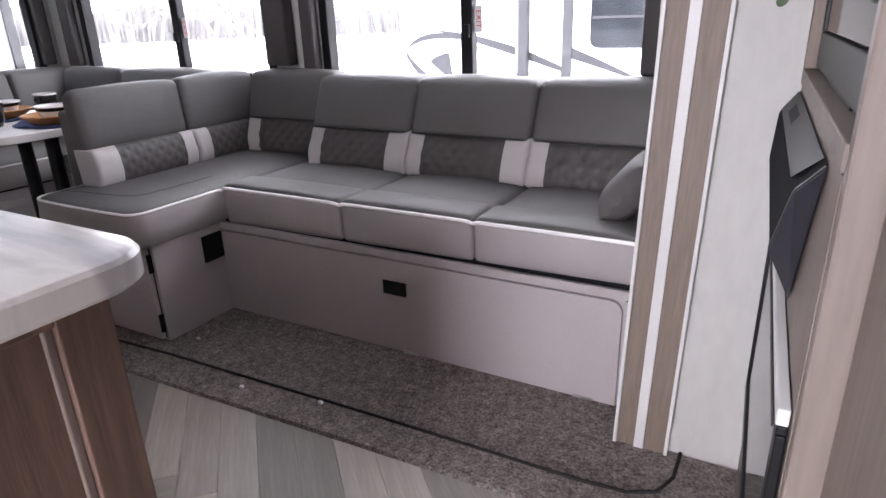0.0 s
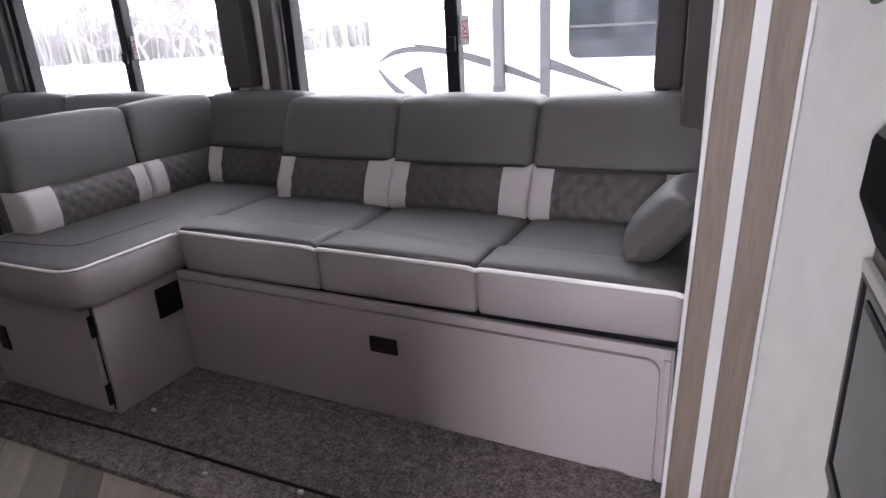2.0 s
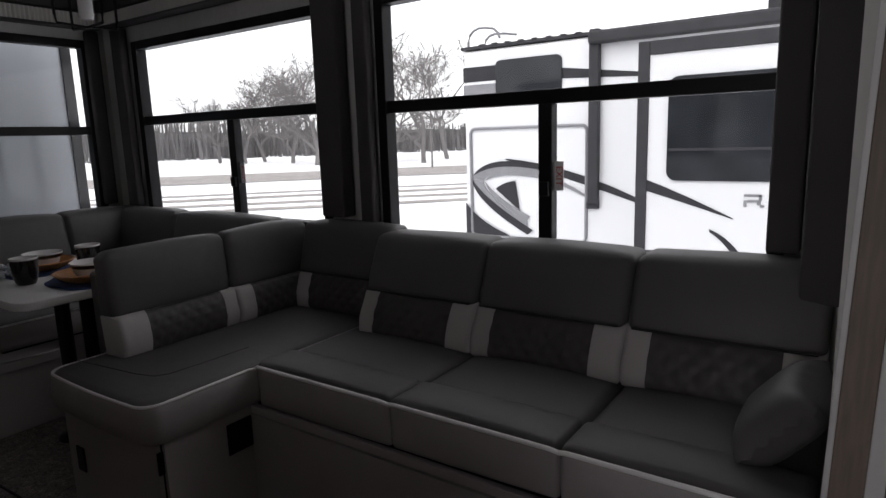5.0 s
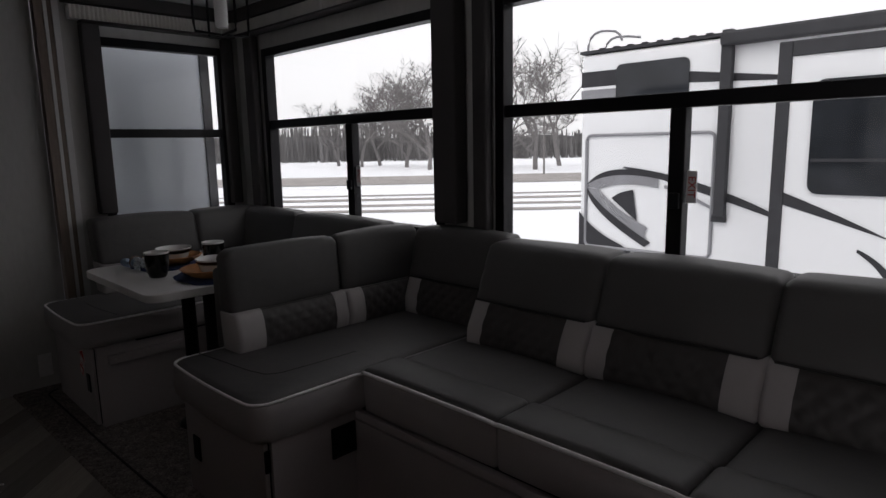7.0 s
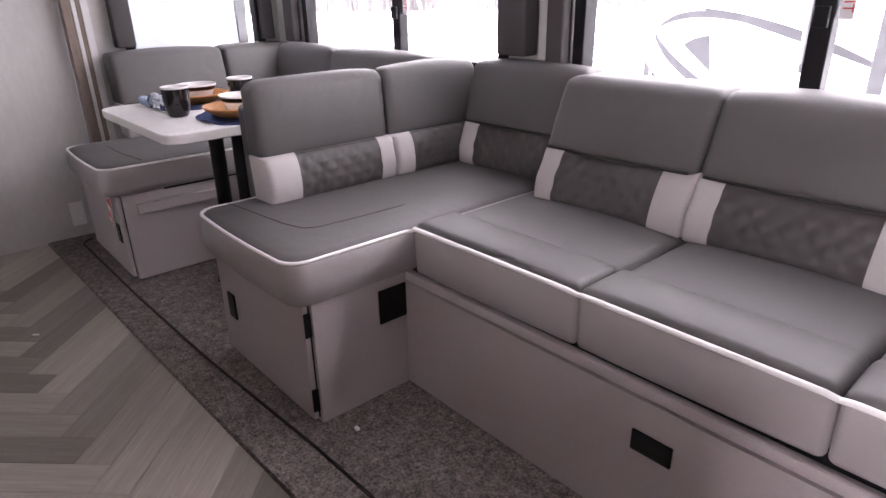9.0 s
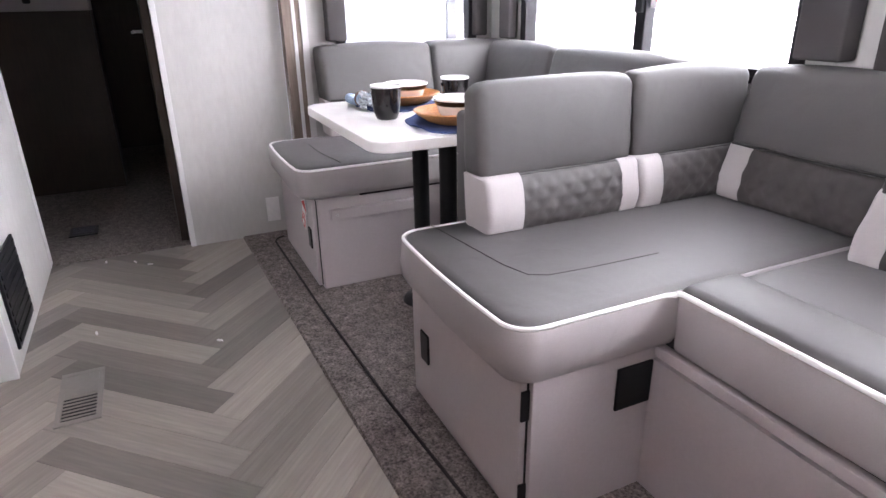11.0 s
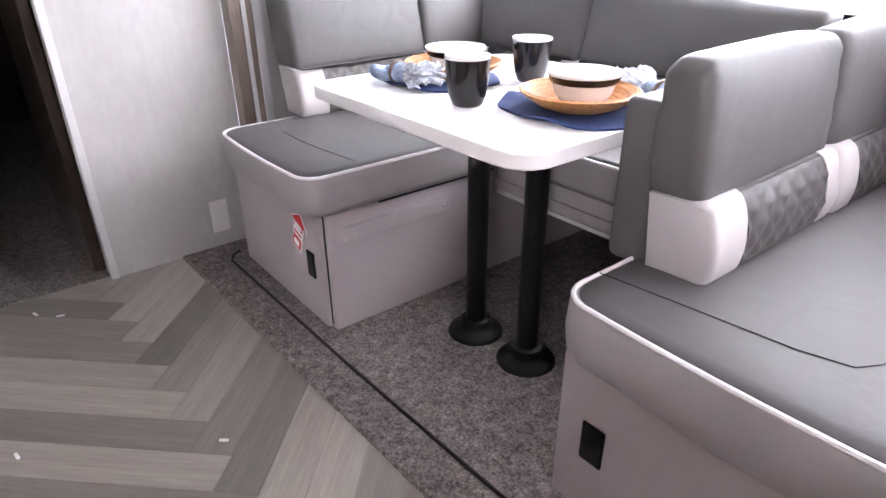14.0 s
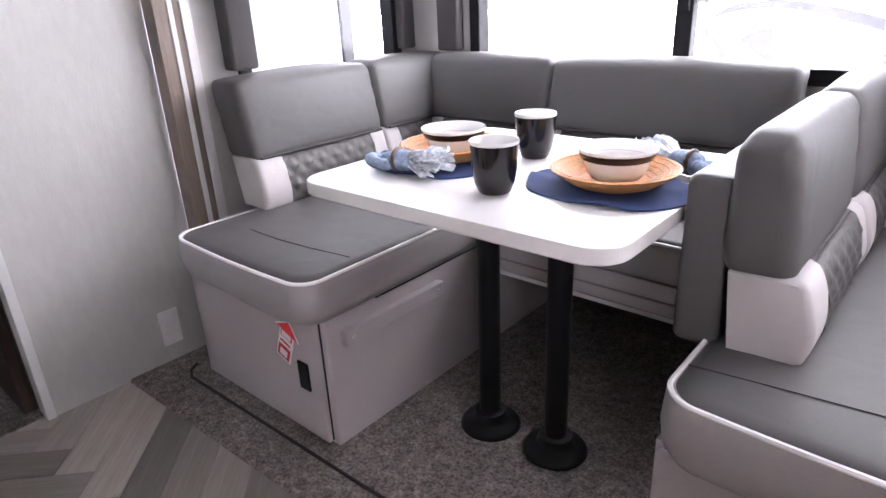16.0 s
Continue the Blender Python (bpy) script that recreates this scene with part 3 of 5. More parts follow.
def backrest(label, w, pale_left, pale_right, m, lean=0.42, height=0.365, z_split=0.165, upper_depth=0.13, upper_front=-0.018, roundness=0.026, taper=0.0, group=""):
    """A back cushion: upper roll over a bolster with pale ends. Local x 0..w, front towards -y, z up from the seat."""
    t = thing("back_cushion", label, "back cushion", group=group)
    t.matrix_world = m
    phase = 7.0 * m.translation.x + 5.0 * m.translation.y

    def crease(p):
        edge = min(p.x, w - p.x)
        fold = 0.0030 * math.sin(90 * p.z + 60 * p.x + phase) * math.exp(-edge / 0.03)
        sag = 0.0012 * math.sin(p.x / w * math.pi * 2 + phase) * max(0, p.z - 0.2) / 0.16
        up = max(0.0, p.z - z_split) / (height - z_split)
        y = p.y - taper * up ** 1.5 * max(0.0, p.y - upper_front)
        pinch = 0.006 * up ** 4 * math.exp(-edge / 0.02)
        return Vector((p.x, y + lean * p.z + fold, p.z + sag + fold - pinch))

    part("upper_pad", pad((0.0005, upper_front, z_split - 0.012), (w - 0.0005, max(upper_depth, 0.09), height), roundness, (14, 4, 8), (0.001, 0.012, 0.010), crease), VINYL_DARK, t, smooth=True)
    # thick dark tube on the seam paints the shade under the upper pad
    part("seam", tube([(0.02, upper_front + lean * z_split - 0.006, z_split + 0.0), (w - 0.02, upper_front + lean * z_split - 0.006, z_split)], 0.004, 5), SEAM_AND_GAP, t)
    for x0, x1, outer in ((0.0, pale_left, -1), (w - pale_right, w, 1)):
        if x1 - x0 > 0.01:
            e = bolster(x1 - x0, z_split + 0.006, 0.10, lean, 0.028, False, outer)
            bmesh.ops.translate(e, verts=e.verts, vec=(x0, 0.008, 0.0))
            part("bolster_end", e, VINYL_PALE, t, "pale grey end of the bolster", True)
    q = bolster(w - pale_left - pale_right, z_split + 0.004, 0.10, lean, 0.027, True)
    bmesh.ops.translate(q, verts=q.verts, vec=(pale_left, 0.008, 0.001))
    part("quilted_panel", q, VINYL_MID, t, "diamond quilted grey panel", True)
    return t


SEAT = 0.522
# the long sofa: base, three seat cushions, three backs
sofa = thing("sofa_base", "taupe grey laminate sofa base with a recessed black pull", "sofa base", (-0.58, 2.25, 0.010))
part("carcass", local(boxes((-1.384, 0.215, 1.886, 2.64, 0.010, 0.378)), sofa), PANEL, sofa)
part("top_rail", local(boxes((-1.384, 0.210, 1.874, 1.886, 0.359, 0.385), bevel=0.002), sofa), PANEL, sofa)
bm = boxes((-1.384, 0.186, 1.872, 1.886, 0.014, 0.352))
corner = [e for e in bm.edges if all(v.co.x > 0.1 and v.co.z > 0.3 for v in e.verts)]
bmesh.ops.bevel(bm, geom=corner, offset=0.035, segments=5, affect="EDGES", profile=0.5)
part("front_panel", local(bm, sofa), PANEL, sofa)
part("end_stile", local(boxes((0.194, 0.210, 1.874, 1.886, 0.014, 0.357), bevel=0.002), sofa), PANEL, sofa)
# black block gives the gap below the cushions its shade by colour
part("seat_gap_shade", local(boxes((-1.384, 0.215, 1.905, 2.64, 0.378, 0.412)), sofa), BLACK, sofa, "black block for the shaded gap under the seat")
pull = part("pull", local(boxes((-0.618, -0.526, 1.866, 1.873, 0.229, 0.279), bevel=0.0025), sofa), BLACK, sofa, "recessed black finger pull")
part("pull_recess", local(boxes((-0.610, -0.534, 1.8645, 1.867, 0.236, 0.272), bevel=0.001), sofa), BLACK_METAL, pull)
for x in (-0.55, 0.06):
    part("hinge_leaf", local(boxes((x, x + 0.06, 1.868, 1.873, 0.012, 0.022)), sofa), STEEL, sofa, "small metal hinge leaf at the carpet")


def seat_cushion(label, x0, x1):
    t = thing("seat_cushion", label, "seat cushion", ((x0 + x1) / 2, 2.15, 0.39), group="sofa seat cushions")
    g = 0.0015
    def hang(p):
        low = max(0, 0.500 - p.z) / 0.115
        rise = 0.016 * ((x1 if p.x > x1 - 0.02 else p.x) + 1.358) / 1.58
        return Vector((p.x, p.y + 0.004 * low, p.z + rise * low))

    part("front_boxing", local(pad((x0 + g, 1.886, 0.379), (x1 - g, 2.0, SEAT + 0.006), 0.016, (14, 3, 8), (0.003, 0.016, 0.0), hang), t), VINYL_LIGHT, t, "light grey front face", True)
    part("front_roll", local(pad((x0 + g, 1.886, 0.470), (x1 - g, 2.052, SEAT + 0.016), 0.022, (14, 5, 3), (0.002, 0.0, 0.010)), t), VINYL_DARK, t, smooth=True)
    part("seat_pad", local(pad((x0 + g, 2.040, 0.41), (x1 - g, 2.50, SEAT + 0.004), 0.030, (8, 6, 3), (0.004, 0.002, 0.014)), t), VINYL_DARK, t, smooth=True)
    n, pts = 30, []
    for k in range(n + 1):
        u = k / n
        e = 2 * u - 1
        pts.append((x0 + 0.002 + (x1 - x0 - 0.004) * u, 1.8795 + 0.012 * abs(e) ** 30, SEAT + 0.0040 - 0.010 * abs(e) ** 30))
    part("piping", local(tube(pts, 0.0062, 8), t), PIPING, t, "white welt piping", True)
    return t


for x0, x1, words in ((-1.358, -0.793, "beside the corner"), (-0.793, -0.283, "in the middle of the sofa"), (-0.283, 0.226, "next to the striped trim")):
    seat_cushion("two-tone grey seat cushion with piping " + words, x0, x1)
for x0, x1, words in ((-1.300, -0.802, "beside the corner"), (-0.802, -0.290, "in the middle of the sofa"), (-0.290, 0.212, "next to the end wall")):
    backrest("grey back cushion with quilted bolster " + words, x1 - x0, 0.075, 0.095, Matrix.Translation((x0, 2.322, SEAT)), group="sofa back cushions")
backrest("grey vinyl corner back cushion with a quilted bolster", 0.52, 0.085, 0.0, Matrix.Translation((-1.800, 2.470, SEAT)), lean=0.25, height=0.375, upper_depth=0.075, group="corner back cushions")

# the chaise end with its box, and the dividing backrest
def bench_cushion(label, x0, x1, y0, y1, seam_points, r=0.055, z=SEAT - 0.008, group="bench cushions", welt_end=None):
    t = thing("bench_cushion", label, "bench cushion", ((x0 + x1) / 2, (y0 + y1) / 2, 0.39), group=group)
    o = outline(x0, x1, y0, y1, r, 0.012)
    rings = [[(x, y, zz) for x, y in shrink(o, d)] for d, zz in ((0.034, 0.388), (0.010, 0.391), (-0.003, 0.415), (-0.008, 0.450), (-0.006, 0.482), (-0.003, z - 0.010), (0.003, z))]
    for k in (1, 2, 3, 4):
        rings[k] = [(x + 0.004 * noise.noise((x * 9, y * 9, k * 0.35)), y + 0.005 * noise.noise((x * 11, y * 8, 3 + k * 0.35)), zz + 0.004 * noise.noise((x * 6, y * 6, 7))) for x, y, zz in rings[k]]
    part("boxing", local(loft(rings), t), VINYL_LIGHT, t, "light grey sides of the cushion", True)
    rings = [[(x, y, zz) for x, y in shrink(o, d)] for d, zz in ((0.006, z - 0.004), (0.010, z + 0.004), (0.030, z + 0.010), (0.08, z + 0.014), (0.16, z + 0.016), (0.26, z + 0.017))]
    part("top_panel", local(loft(rings), t), VINYL_DARK, t, smooth=True)
    welt = [(x, y, z + 0.001) for x, y in shrink(o, 0.001)]
    if welt_end:
        middle = (x0 + x1) / 2
        welt = sorted([p for p in welt if p[1] < y0 + 0.12], key=lambda p: (round(p[0], 4), -p[1] if p[0] < middle else p[1]))
        welt = [(x0 + 0.001, y0 + 0.8, z + 0.001)] + welt + [(x1 - 0.001, welt_end - 0.02, z + 0.001), (x1 + 0.006, welt_end, z - 0.001)]
    part("piping", local(tube(welt, 0.0048, 7, not welt_end), t), PIPING, t, "white welt piping", True)
    if seam_points:
        part("stitched_seam", local(tube(seam_points, 0.0011, 5), t), SEAM_AND_GAP, t, smooth=True)
    return t


s = SEAT + 0.0085
bench_cushion("grey vinyl chaise cushion with light sides and white piping", -1.956, -1.362, 1.508, 2.60, [(-1.945, 1.60, s - 0.004), (-1.79, 1.613, s), (-1.62, 1.632, s), (-1.55, 1.652, s), (-1.528, 1.69, s), (-1.520, 1.80, s), (-1.516, 1.985, s)], welt_end=1.886)
chaise = thing("chaise_box", "taupe grey storage box under the chaise cushion", "storage box", (-1.68, 2.0, 0.010))
part("carcass", local(boxes((-1.972, -1.386, 1.566, 2.64, 0.010, 0.386), bevel=0.002), chaise), PANEL, chaise)
door = part("door", local(boxes((-1.962, -1.400, 1.546, 1.562, 0.022, 0.378), bevel=0.003), chaise), PANEL, chaise)
part("door_latch", local(boxes((-1.902, -1.850, 1.540, 1.547, 0.160, 0.250), bevel=0.004), chaise), BLACK, door, "black paddle latch")
for z in (0.050, 0.285):
    part("hinge", local(boxes((-1.4005, -1.394, 1.546, 1.566, z, z + 0.072), bevel=0.002), chaise), BLACK, chaise, "black hinge")
# black strip behind the door paints the shade of its gap
part("edge_gap_shade", local(boxes((-1.955, -1.3995, 1.5622, 1.5662, 0.025, 0.375)), chaise), BLACK, chaise, "black strip for the shade in the hinge side gap")
part("socket_plate", local(boxes((-1.386, -1.379, 1.776, 1.872, 0.246, 0.352), bevel=0.003), chaise), BLACK, chaise, "black socket plate")

turn = Matrix.Rotation(radians(90), 4, "Z")
backrest("grey vinyl divider cushion with a quilted bolster", 0.484, 0.105, 0.066, Matrix.Translation((-1.806, 1.690, SEAT - 0.004)) @ turn, lean=0.10, height=0.372, z_split=0.148, upper_depth=0.125, upper_front=0.012, roundness=0.030, taper=0.25, group="divider back cushions")
backrest("grey vinyl inner divider cushion beside the corner", 0.437, 0.075, 0.0, Matrix.Translation((-1.802, 2.176, SEAT - 0.004)) @ turn, lean=0.10, height=0.376, z_split=0.148, upper_depth=0.125, upper_front=0.012, roundness=0.030, taper=0.25, group="divider back cushions")
board = thing("divider_board", "upholstered grey board behind the chaise backrest", "seat divider", (-1.98, 2.1, 0.39))
part("board", local(pad((-2.018, 1.708, 0.500), (-1.936, 2.64, 0.812), 0.018, (2, 8, 4)), board), VINYL_DARK, board, smooth=True)
for y in (1.90, 2.45):
    part("bracket", local(boxes((-1.99, -1.95, y, y + 0.08, 0.386, 0.505)), board), BLACK_METAL, board)

# throw pillow at the end of the sofa
pil = thing("throw_pillow", "dark grey vinyl throw pillow leaning on the sofa end", "pillow", (0.12, 2.12, SEAT))
def knife_edge_pillow(w, h, plump, n=18):
    """Two puffed square sheets joined along a seam, with pinched corners and slack edges."""
    bm, sheets = bmesh.new(), []
    for side in (1, -1):
        grid = []
        for i in range(n + 1):
            row = []
            for j in range(n + 1):
                u, v = 2 * i / n - 1, 2 * j / n - 1
                pull = 1 - 0.11 * (1 - v * v) * u * u
                draw = 1 - 0.11 * (1 - u * u) * v * v
                full = max(0.0, (1 - u ** 4) * (1 - v ** 4)) ** 0.55
                pucker = 0.006 * math.sin(17 * u + 3 * side) * v ** 6 + 0.005 * math.sin(15 * v) * u ** 6
                row.append(bm.verts.new((u * w / 2 * pull, v * h / 2 * draw, side * plump / 2 * full + pucker * (1 - full))))
            grid.append(row)
        for i in range(n):
            for j in range(n):
                q = (grid[i][j], grid[i + 1][j], grid[i + 1][j + 1], grid[i][j + 1])
                bm.faces.new(q if side > 0 else q[::-1])
    bmesh.ops.remove_doubles(bm, verts=bm.verts, dist=0.0004)
    return bm


bm = knife_edge_pillow(0.225, 0.27, 0.122)
bm.transform(Matrix.Translation((0.148, 2.12, SEAT + 0.106)) @ Euler((radians(4), radians(-50), radians(-4))).to_matrix().to_4x4())
part("cover", local(bm, pil), VINYL_DARK, pil, smooth=True, crisp=80)

# ---- dinette ----
bench_cushion("grey vinyl dinette bench cushion with white piping", -3.335, -2.742, 1.430, 2.60, [(-3.150, 1.566, s - 0.010), (-3.02, 1.562, s - 0.009), (-2.90, 1.572, s - 0.009), (-2.80, 1.588, s - 0.010), (-2.77, 1.595, s - 0.012)], z=SEAT - 0.018)
dbox = thing("dinette_box", "taupe grey storage box under the dinette bench", "storage box", (-3.07, 2.0, 0.010))
part("carcass", local(boxes((-3.385, -2.766, 1.492, 2.64, 0.010, 0.386), bevel=0.007, segments=3), dbox), PANEL, dbox)
door = part("door", local(boxes((-3.378, -2.786, 1.474, 1.488, 0.022, 0.378), bevel=0.003), dbox), PANEL, dbox)
part("door_latch", local(boxes((-2.874, -2.830, 1.468, 1.475, 0.166, 0.250), bevel=0.004), dbox), BLACK, door, "black paddle latch")
# black strips paint the shaded gaps below the lid and behind the door
part("lid_gap_shade", local(boxes((-2.770, -2.758, 1.66, 2.10, 0.383, 0.392)), dbox), BLACK, dbox, "black strip for the shade under the seat lid")
part("edge_gap_shade", local(boxes((-3.370, -2.7855, 1.4882, 1.4922, 0.025, 0.375)), dbox), BLACK, dbox, "black strip for the shade in the hinge side gap")
rail = part("table_ledge", local(boxes((-2.766, -2.742, 1.535, 1.905, 0.300, 0.342), bevel=0.003), dbox), PANEL, dbox, "screwed ledge that carries the lowered table")
for y in (1.56, 1.88):
    part("screw", local(lathe([(0.0005, 0.0), (0.006, 0.0), (0.004, 0.002)], (0, 0, 0), 10), dbox), STEEL, rail).matrix_local = Matrix.Translation(Vector((-2.742, y, 0.321)) - Vector(dbox.location)) @ Matrix.Rotation(radians(90), 4, "Y") @ Matrix.Translation(Vector(dbox.location))

rear = thing("rear_bench", "light grey rear dinette bench on a rail", "bench", (-2.36, 2.4, 0.30))
part("bench_board", local(boxes((-2.760, -2.020, 2.135, 2.64, 0.375, 0.398)), rear), PANEL, rear)
part("apron", local(boxes((-2.760, -2.020, 2.120, 2.135, 0.300, 0.398), bevel=0.002), rear), PANEL, rear)
part("apron_rail", local(boxes((-2.758, -2.022, 2.108, 2.120, 0.322, 0.352), bevel=0.002), rear), PANEL, rear)
part("lower_rail", local(boxes((-2.758, -2.022, 2.112, 2.120, 0.300, 0.314), bevel=0.002), rear), WHITE, rear)
# dark board puts the shade of the open space below the bench into colour
part("under_bench_shade", local(boxes((-2.758, -2.022, 2.60, 2.64, 0.010, 0.375)), rear), DOOR_AND_SHADE, rear, "dark board painting the shade under the open bench")
rc = thing("rear_bench_cushion", "grey vinyl rear bench cushion with white piping", "bench cushion", (-2.38, 2.35, 0.398), group="bench cushions")
part("boxing", local(pad((-2.738, 2.110, 0.400), (-2.022, 2.62, SEAT - 0.012), 0.02, (6, 5, 3)), rc), VINYL_LIGHT, rc, smooth=True)
part("top_panel", local(pad((-2.735, 2.115, 0.49), (-2.025, 2.62, SEAT - 0.002), 0.012, (6, 5, 2)), rc), VINYL_DARK, rc, smooth=True)
part("piping", local(tube([(-2.735, 2.110, SEAT - 0.012), (-2.38, 2.106, SEAT - 0.012), (-2.024, 2.110, SEAT - 0.012)], 0.0045, 7), rc), PIPING, rc, smooth=True)

turn_east = Matrix.Rotation(radians(90), 4, "Z")
backrest("grey vinyl dinette end back cushion with a quilted bolster", 0.540, 0.10, 0.065, Matrix.Translation((-3.262, 1.692, SEAT - 0.008)) @ turn_east, lean=0.22, height=0.385, z_split=0.160, upper_depth=0.13, group="dinette back cushions")
backrest("grey vinyl dinette end back cushion beside the corner", 0.420, 0.07, 0.0, Matrix.Translation((-3.262, 2.233, SEAT - 0.008)) @ turn_east, lean=0.22, height=0.385, z_split=0.160, upper_depth=0.13, group="dinette back cushions")
backrest("grey vinyl dinette corner back cushion", 0.545, 0.10, 0.07, Matrix.Translation((-3.33, 2.470, SEAT - 0.008)), lean=0.25, height=0.382, upper_depth=0.07, group="dinette back cushions")
backrest("wide grey vinyl dinette back cushion under the window", 0.745, 0.07, 0.07, Matrix.Translation((-2.785, 2.470, SEAT - 0.008)), lean=0.25, height=0.380, upper_depth=0.07, group="dinette back cushions")

table = thing("dinette_table", "white laminate dinette table on two black pedestals", "table", (-2.41, 1.83, 0.010))
o = outline(-2.792, -2.032, 1.482, 2.16, 0.065)
rings = [[(x, y, z) for x, y in shrink(o, d)] for d, z in ((0.003, 0.709), (0.0, 0.712), (0.0, 0.736), (0.0012, 0.7388), (0.004, 0.740))]
part("tabletop", local(loft(rings), table), SOLID_TOP, table, smooth=True, crisp=28)
for x, y in ((-2.512, 1.815), (-2.318, 1.830)):
    part("pedestal", local(lathe([(0.029, 0.030), (0.029, 0.66), (0.033, 0.662), (0.033, 0.709)], (x, y, 0), 24), table), BLACK_METAL, table, smooth=True)
    part("floor_flange", local(lathe([(0.082, 0.010), (0.082, 0.014), (0.074, 0.024), (0.052, 0.030), (0.046, 0.038), (0.042, 0.058), (0.030, 0.062)], (x, y, 0), 32, True), table), BLACK_METAL, table, smooth=True)
    part("top_flange", local(lathe([(0.030, 0.690), (0.08, 0.703), (0.082, 0.7085)], (x, y, 0), 24, True), table), BLACK_METAL, table, smooth=True)


# place settings
def mug(x, y, scale=1.0):
    t = thing("cup", "glossy black cup with a white rim and inside", "cup", (x, y, 0.7405), group="black cups")
    q = scale
    part("body", lathe([(0.002, 0.0), (0.029 * q, 0.0), (0.033 * q, 0.004), (0.040 * q, 0.022), (0.0445 * q, 0.05), (0.0465 * q, 0.082), (0.0475 * q, 0.098)], (0, 0, 0), 40), STONEWARE_BLACK, t, smooth=True)
    part("rim", lathe([(0.0476 * q, 0.097), (0.0485 * q, 0.100), (0.0478 * q, 0.104), (0.0455 * q, 0.103)], (0, 0, 0), 40), STONEWARE_WHITE, t, "white glazed rim", True)
    part("inside", lathe([(0.0458 * q, 0.1025), (0.043 * q, 0.06), (0.036 * q, 0.02), (0.002, 0.012)], (0, 0, 0), 40), STONEWARE_WHITE, t, smooth=True)
    return t


def bowl(x, y, z):
    t = thing("bowl", "white bowl with a black band below the rim", "bowl", (x, y, z), group="bowls")
    part("lower_body", lathe([(0.002, 0.0), (0.036, 0.0), (0.048, 0.005), (0.058, 0.018), (0.0655, 0.041)], (0, 0, 0), 44), STONEWARE_WHITE, t, smooth=True)
    part("band", lathe([(0.0655, 0.041), (0.0695, 0.043), (0.0735, 0.052), (0.0748, 0.0565)], (0, 0, 0), 44), STONEWARE_BLACK, t, "glossy black band", True)
    part("rim", lathe([(0.0748, 0.0565), (0.0765, 0.0600), (0.0755, 0.063), (0.073, 0.062)], (0, 0, 0), 44), STONEWARE_WHITE, t, smooth=True)
    part("inside", lathe([(0.0732, 0.0622), (0.068, 0.045), (0.056, 0.02), (0.03, 0.010), (0.002, 0.009)], (0, 0, 0), 44), STONEWARE_WHITE, t, smooth=True)
    return t


def charger(x, y):
    t = thing("charger_plate", "orange tan woven charger plate on a blue placemat", "plate", (x, y, 0.7455), group="charger plates")
    part("underside", lathe([(0.002, 0.0), (0.062, 0.0), (0.085, 0.008), (0.112, 0.026), (0.122, 0.034)], (0, 0, 0), 48), RATTAN, t, smooth=True)
    part("woven_face", lathe([(0.122, 0.034), (0.124, 0.0365), (0.120, 0.0385), (0.108, 0.030), (0.082, 0.013), (0.06, 0.008), (0.002, 0.008)], (0, 0, 0), 48), RATTAN, t, smooth=True)
    for k in range(5):
        r = 0.070 + 0.011 * k
        z = 0.0115 + 0.0061 * k
        part("woven_ring", tube([(r * math.cos(a * math.pi / 18), r * math.sin(a * math.pi / 18), z + 0.0015 * (a % 2)) for a in range(36)], 0.0013, 5, True), RATTAN, t, smooth=True)
    return t


def placemat(x, y, rx, ry):
    t = thing("placemat", "navy blue cloth placemat with a wavy edge", "placemat", (x, y, 0.7405), group="placemats")
    rings = []
    for scale, z in ((1.0, 0.0), (1.0, 0.003), (0.985, 0.0042), (0.5, 0.0044)):
        rings.append([(rx * scale * (1 + 0.035 * math.sin(5 * a)) * math.cos(a), ry * scale * (1 + 0.035 * math.sin(5 * a + 1)) * math.sin(a), z + 0.011 * scale ** 6 * max(0.0, math.sin(4 * a + 0.6)) ** 2) for a in [2 * math.pi * k / 64 for k in range(64)]])
    part("cloth", loft(rings), NAVY, t, smooth=True)
    part("hem", tube([(p[0] * 0.995, p[1] * 0.995, p[2] + 0.0018) for p in rings[0]], 0.0021, 6, True), NAVY, t, "stitched rolled hem", True)
    return t


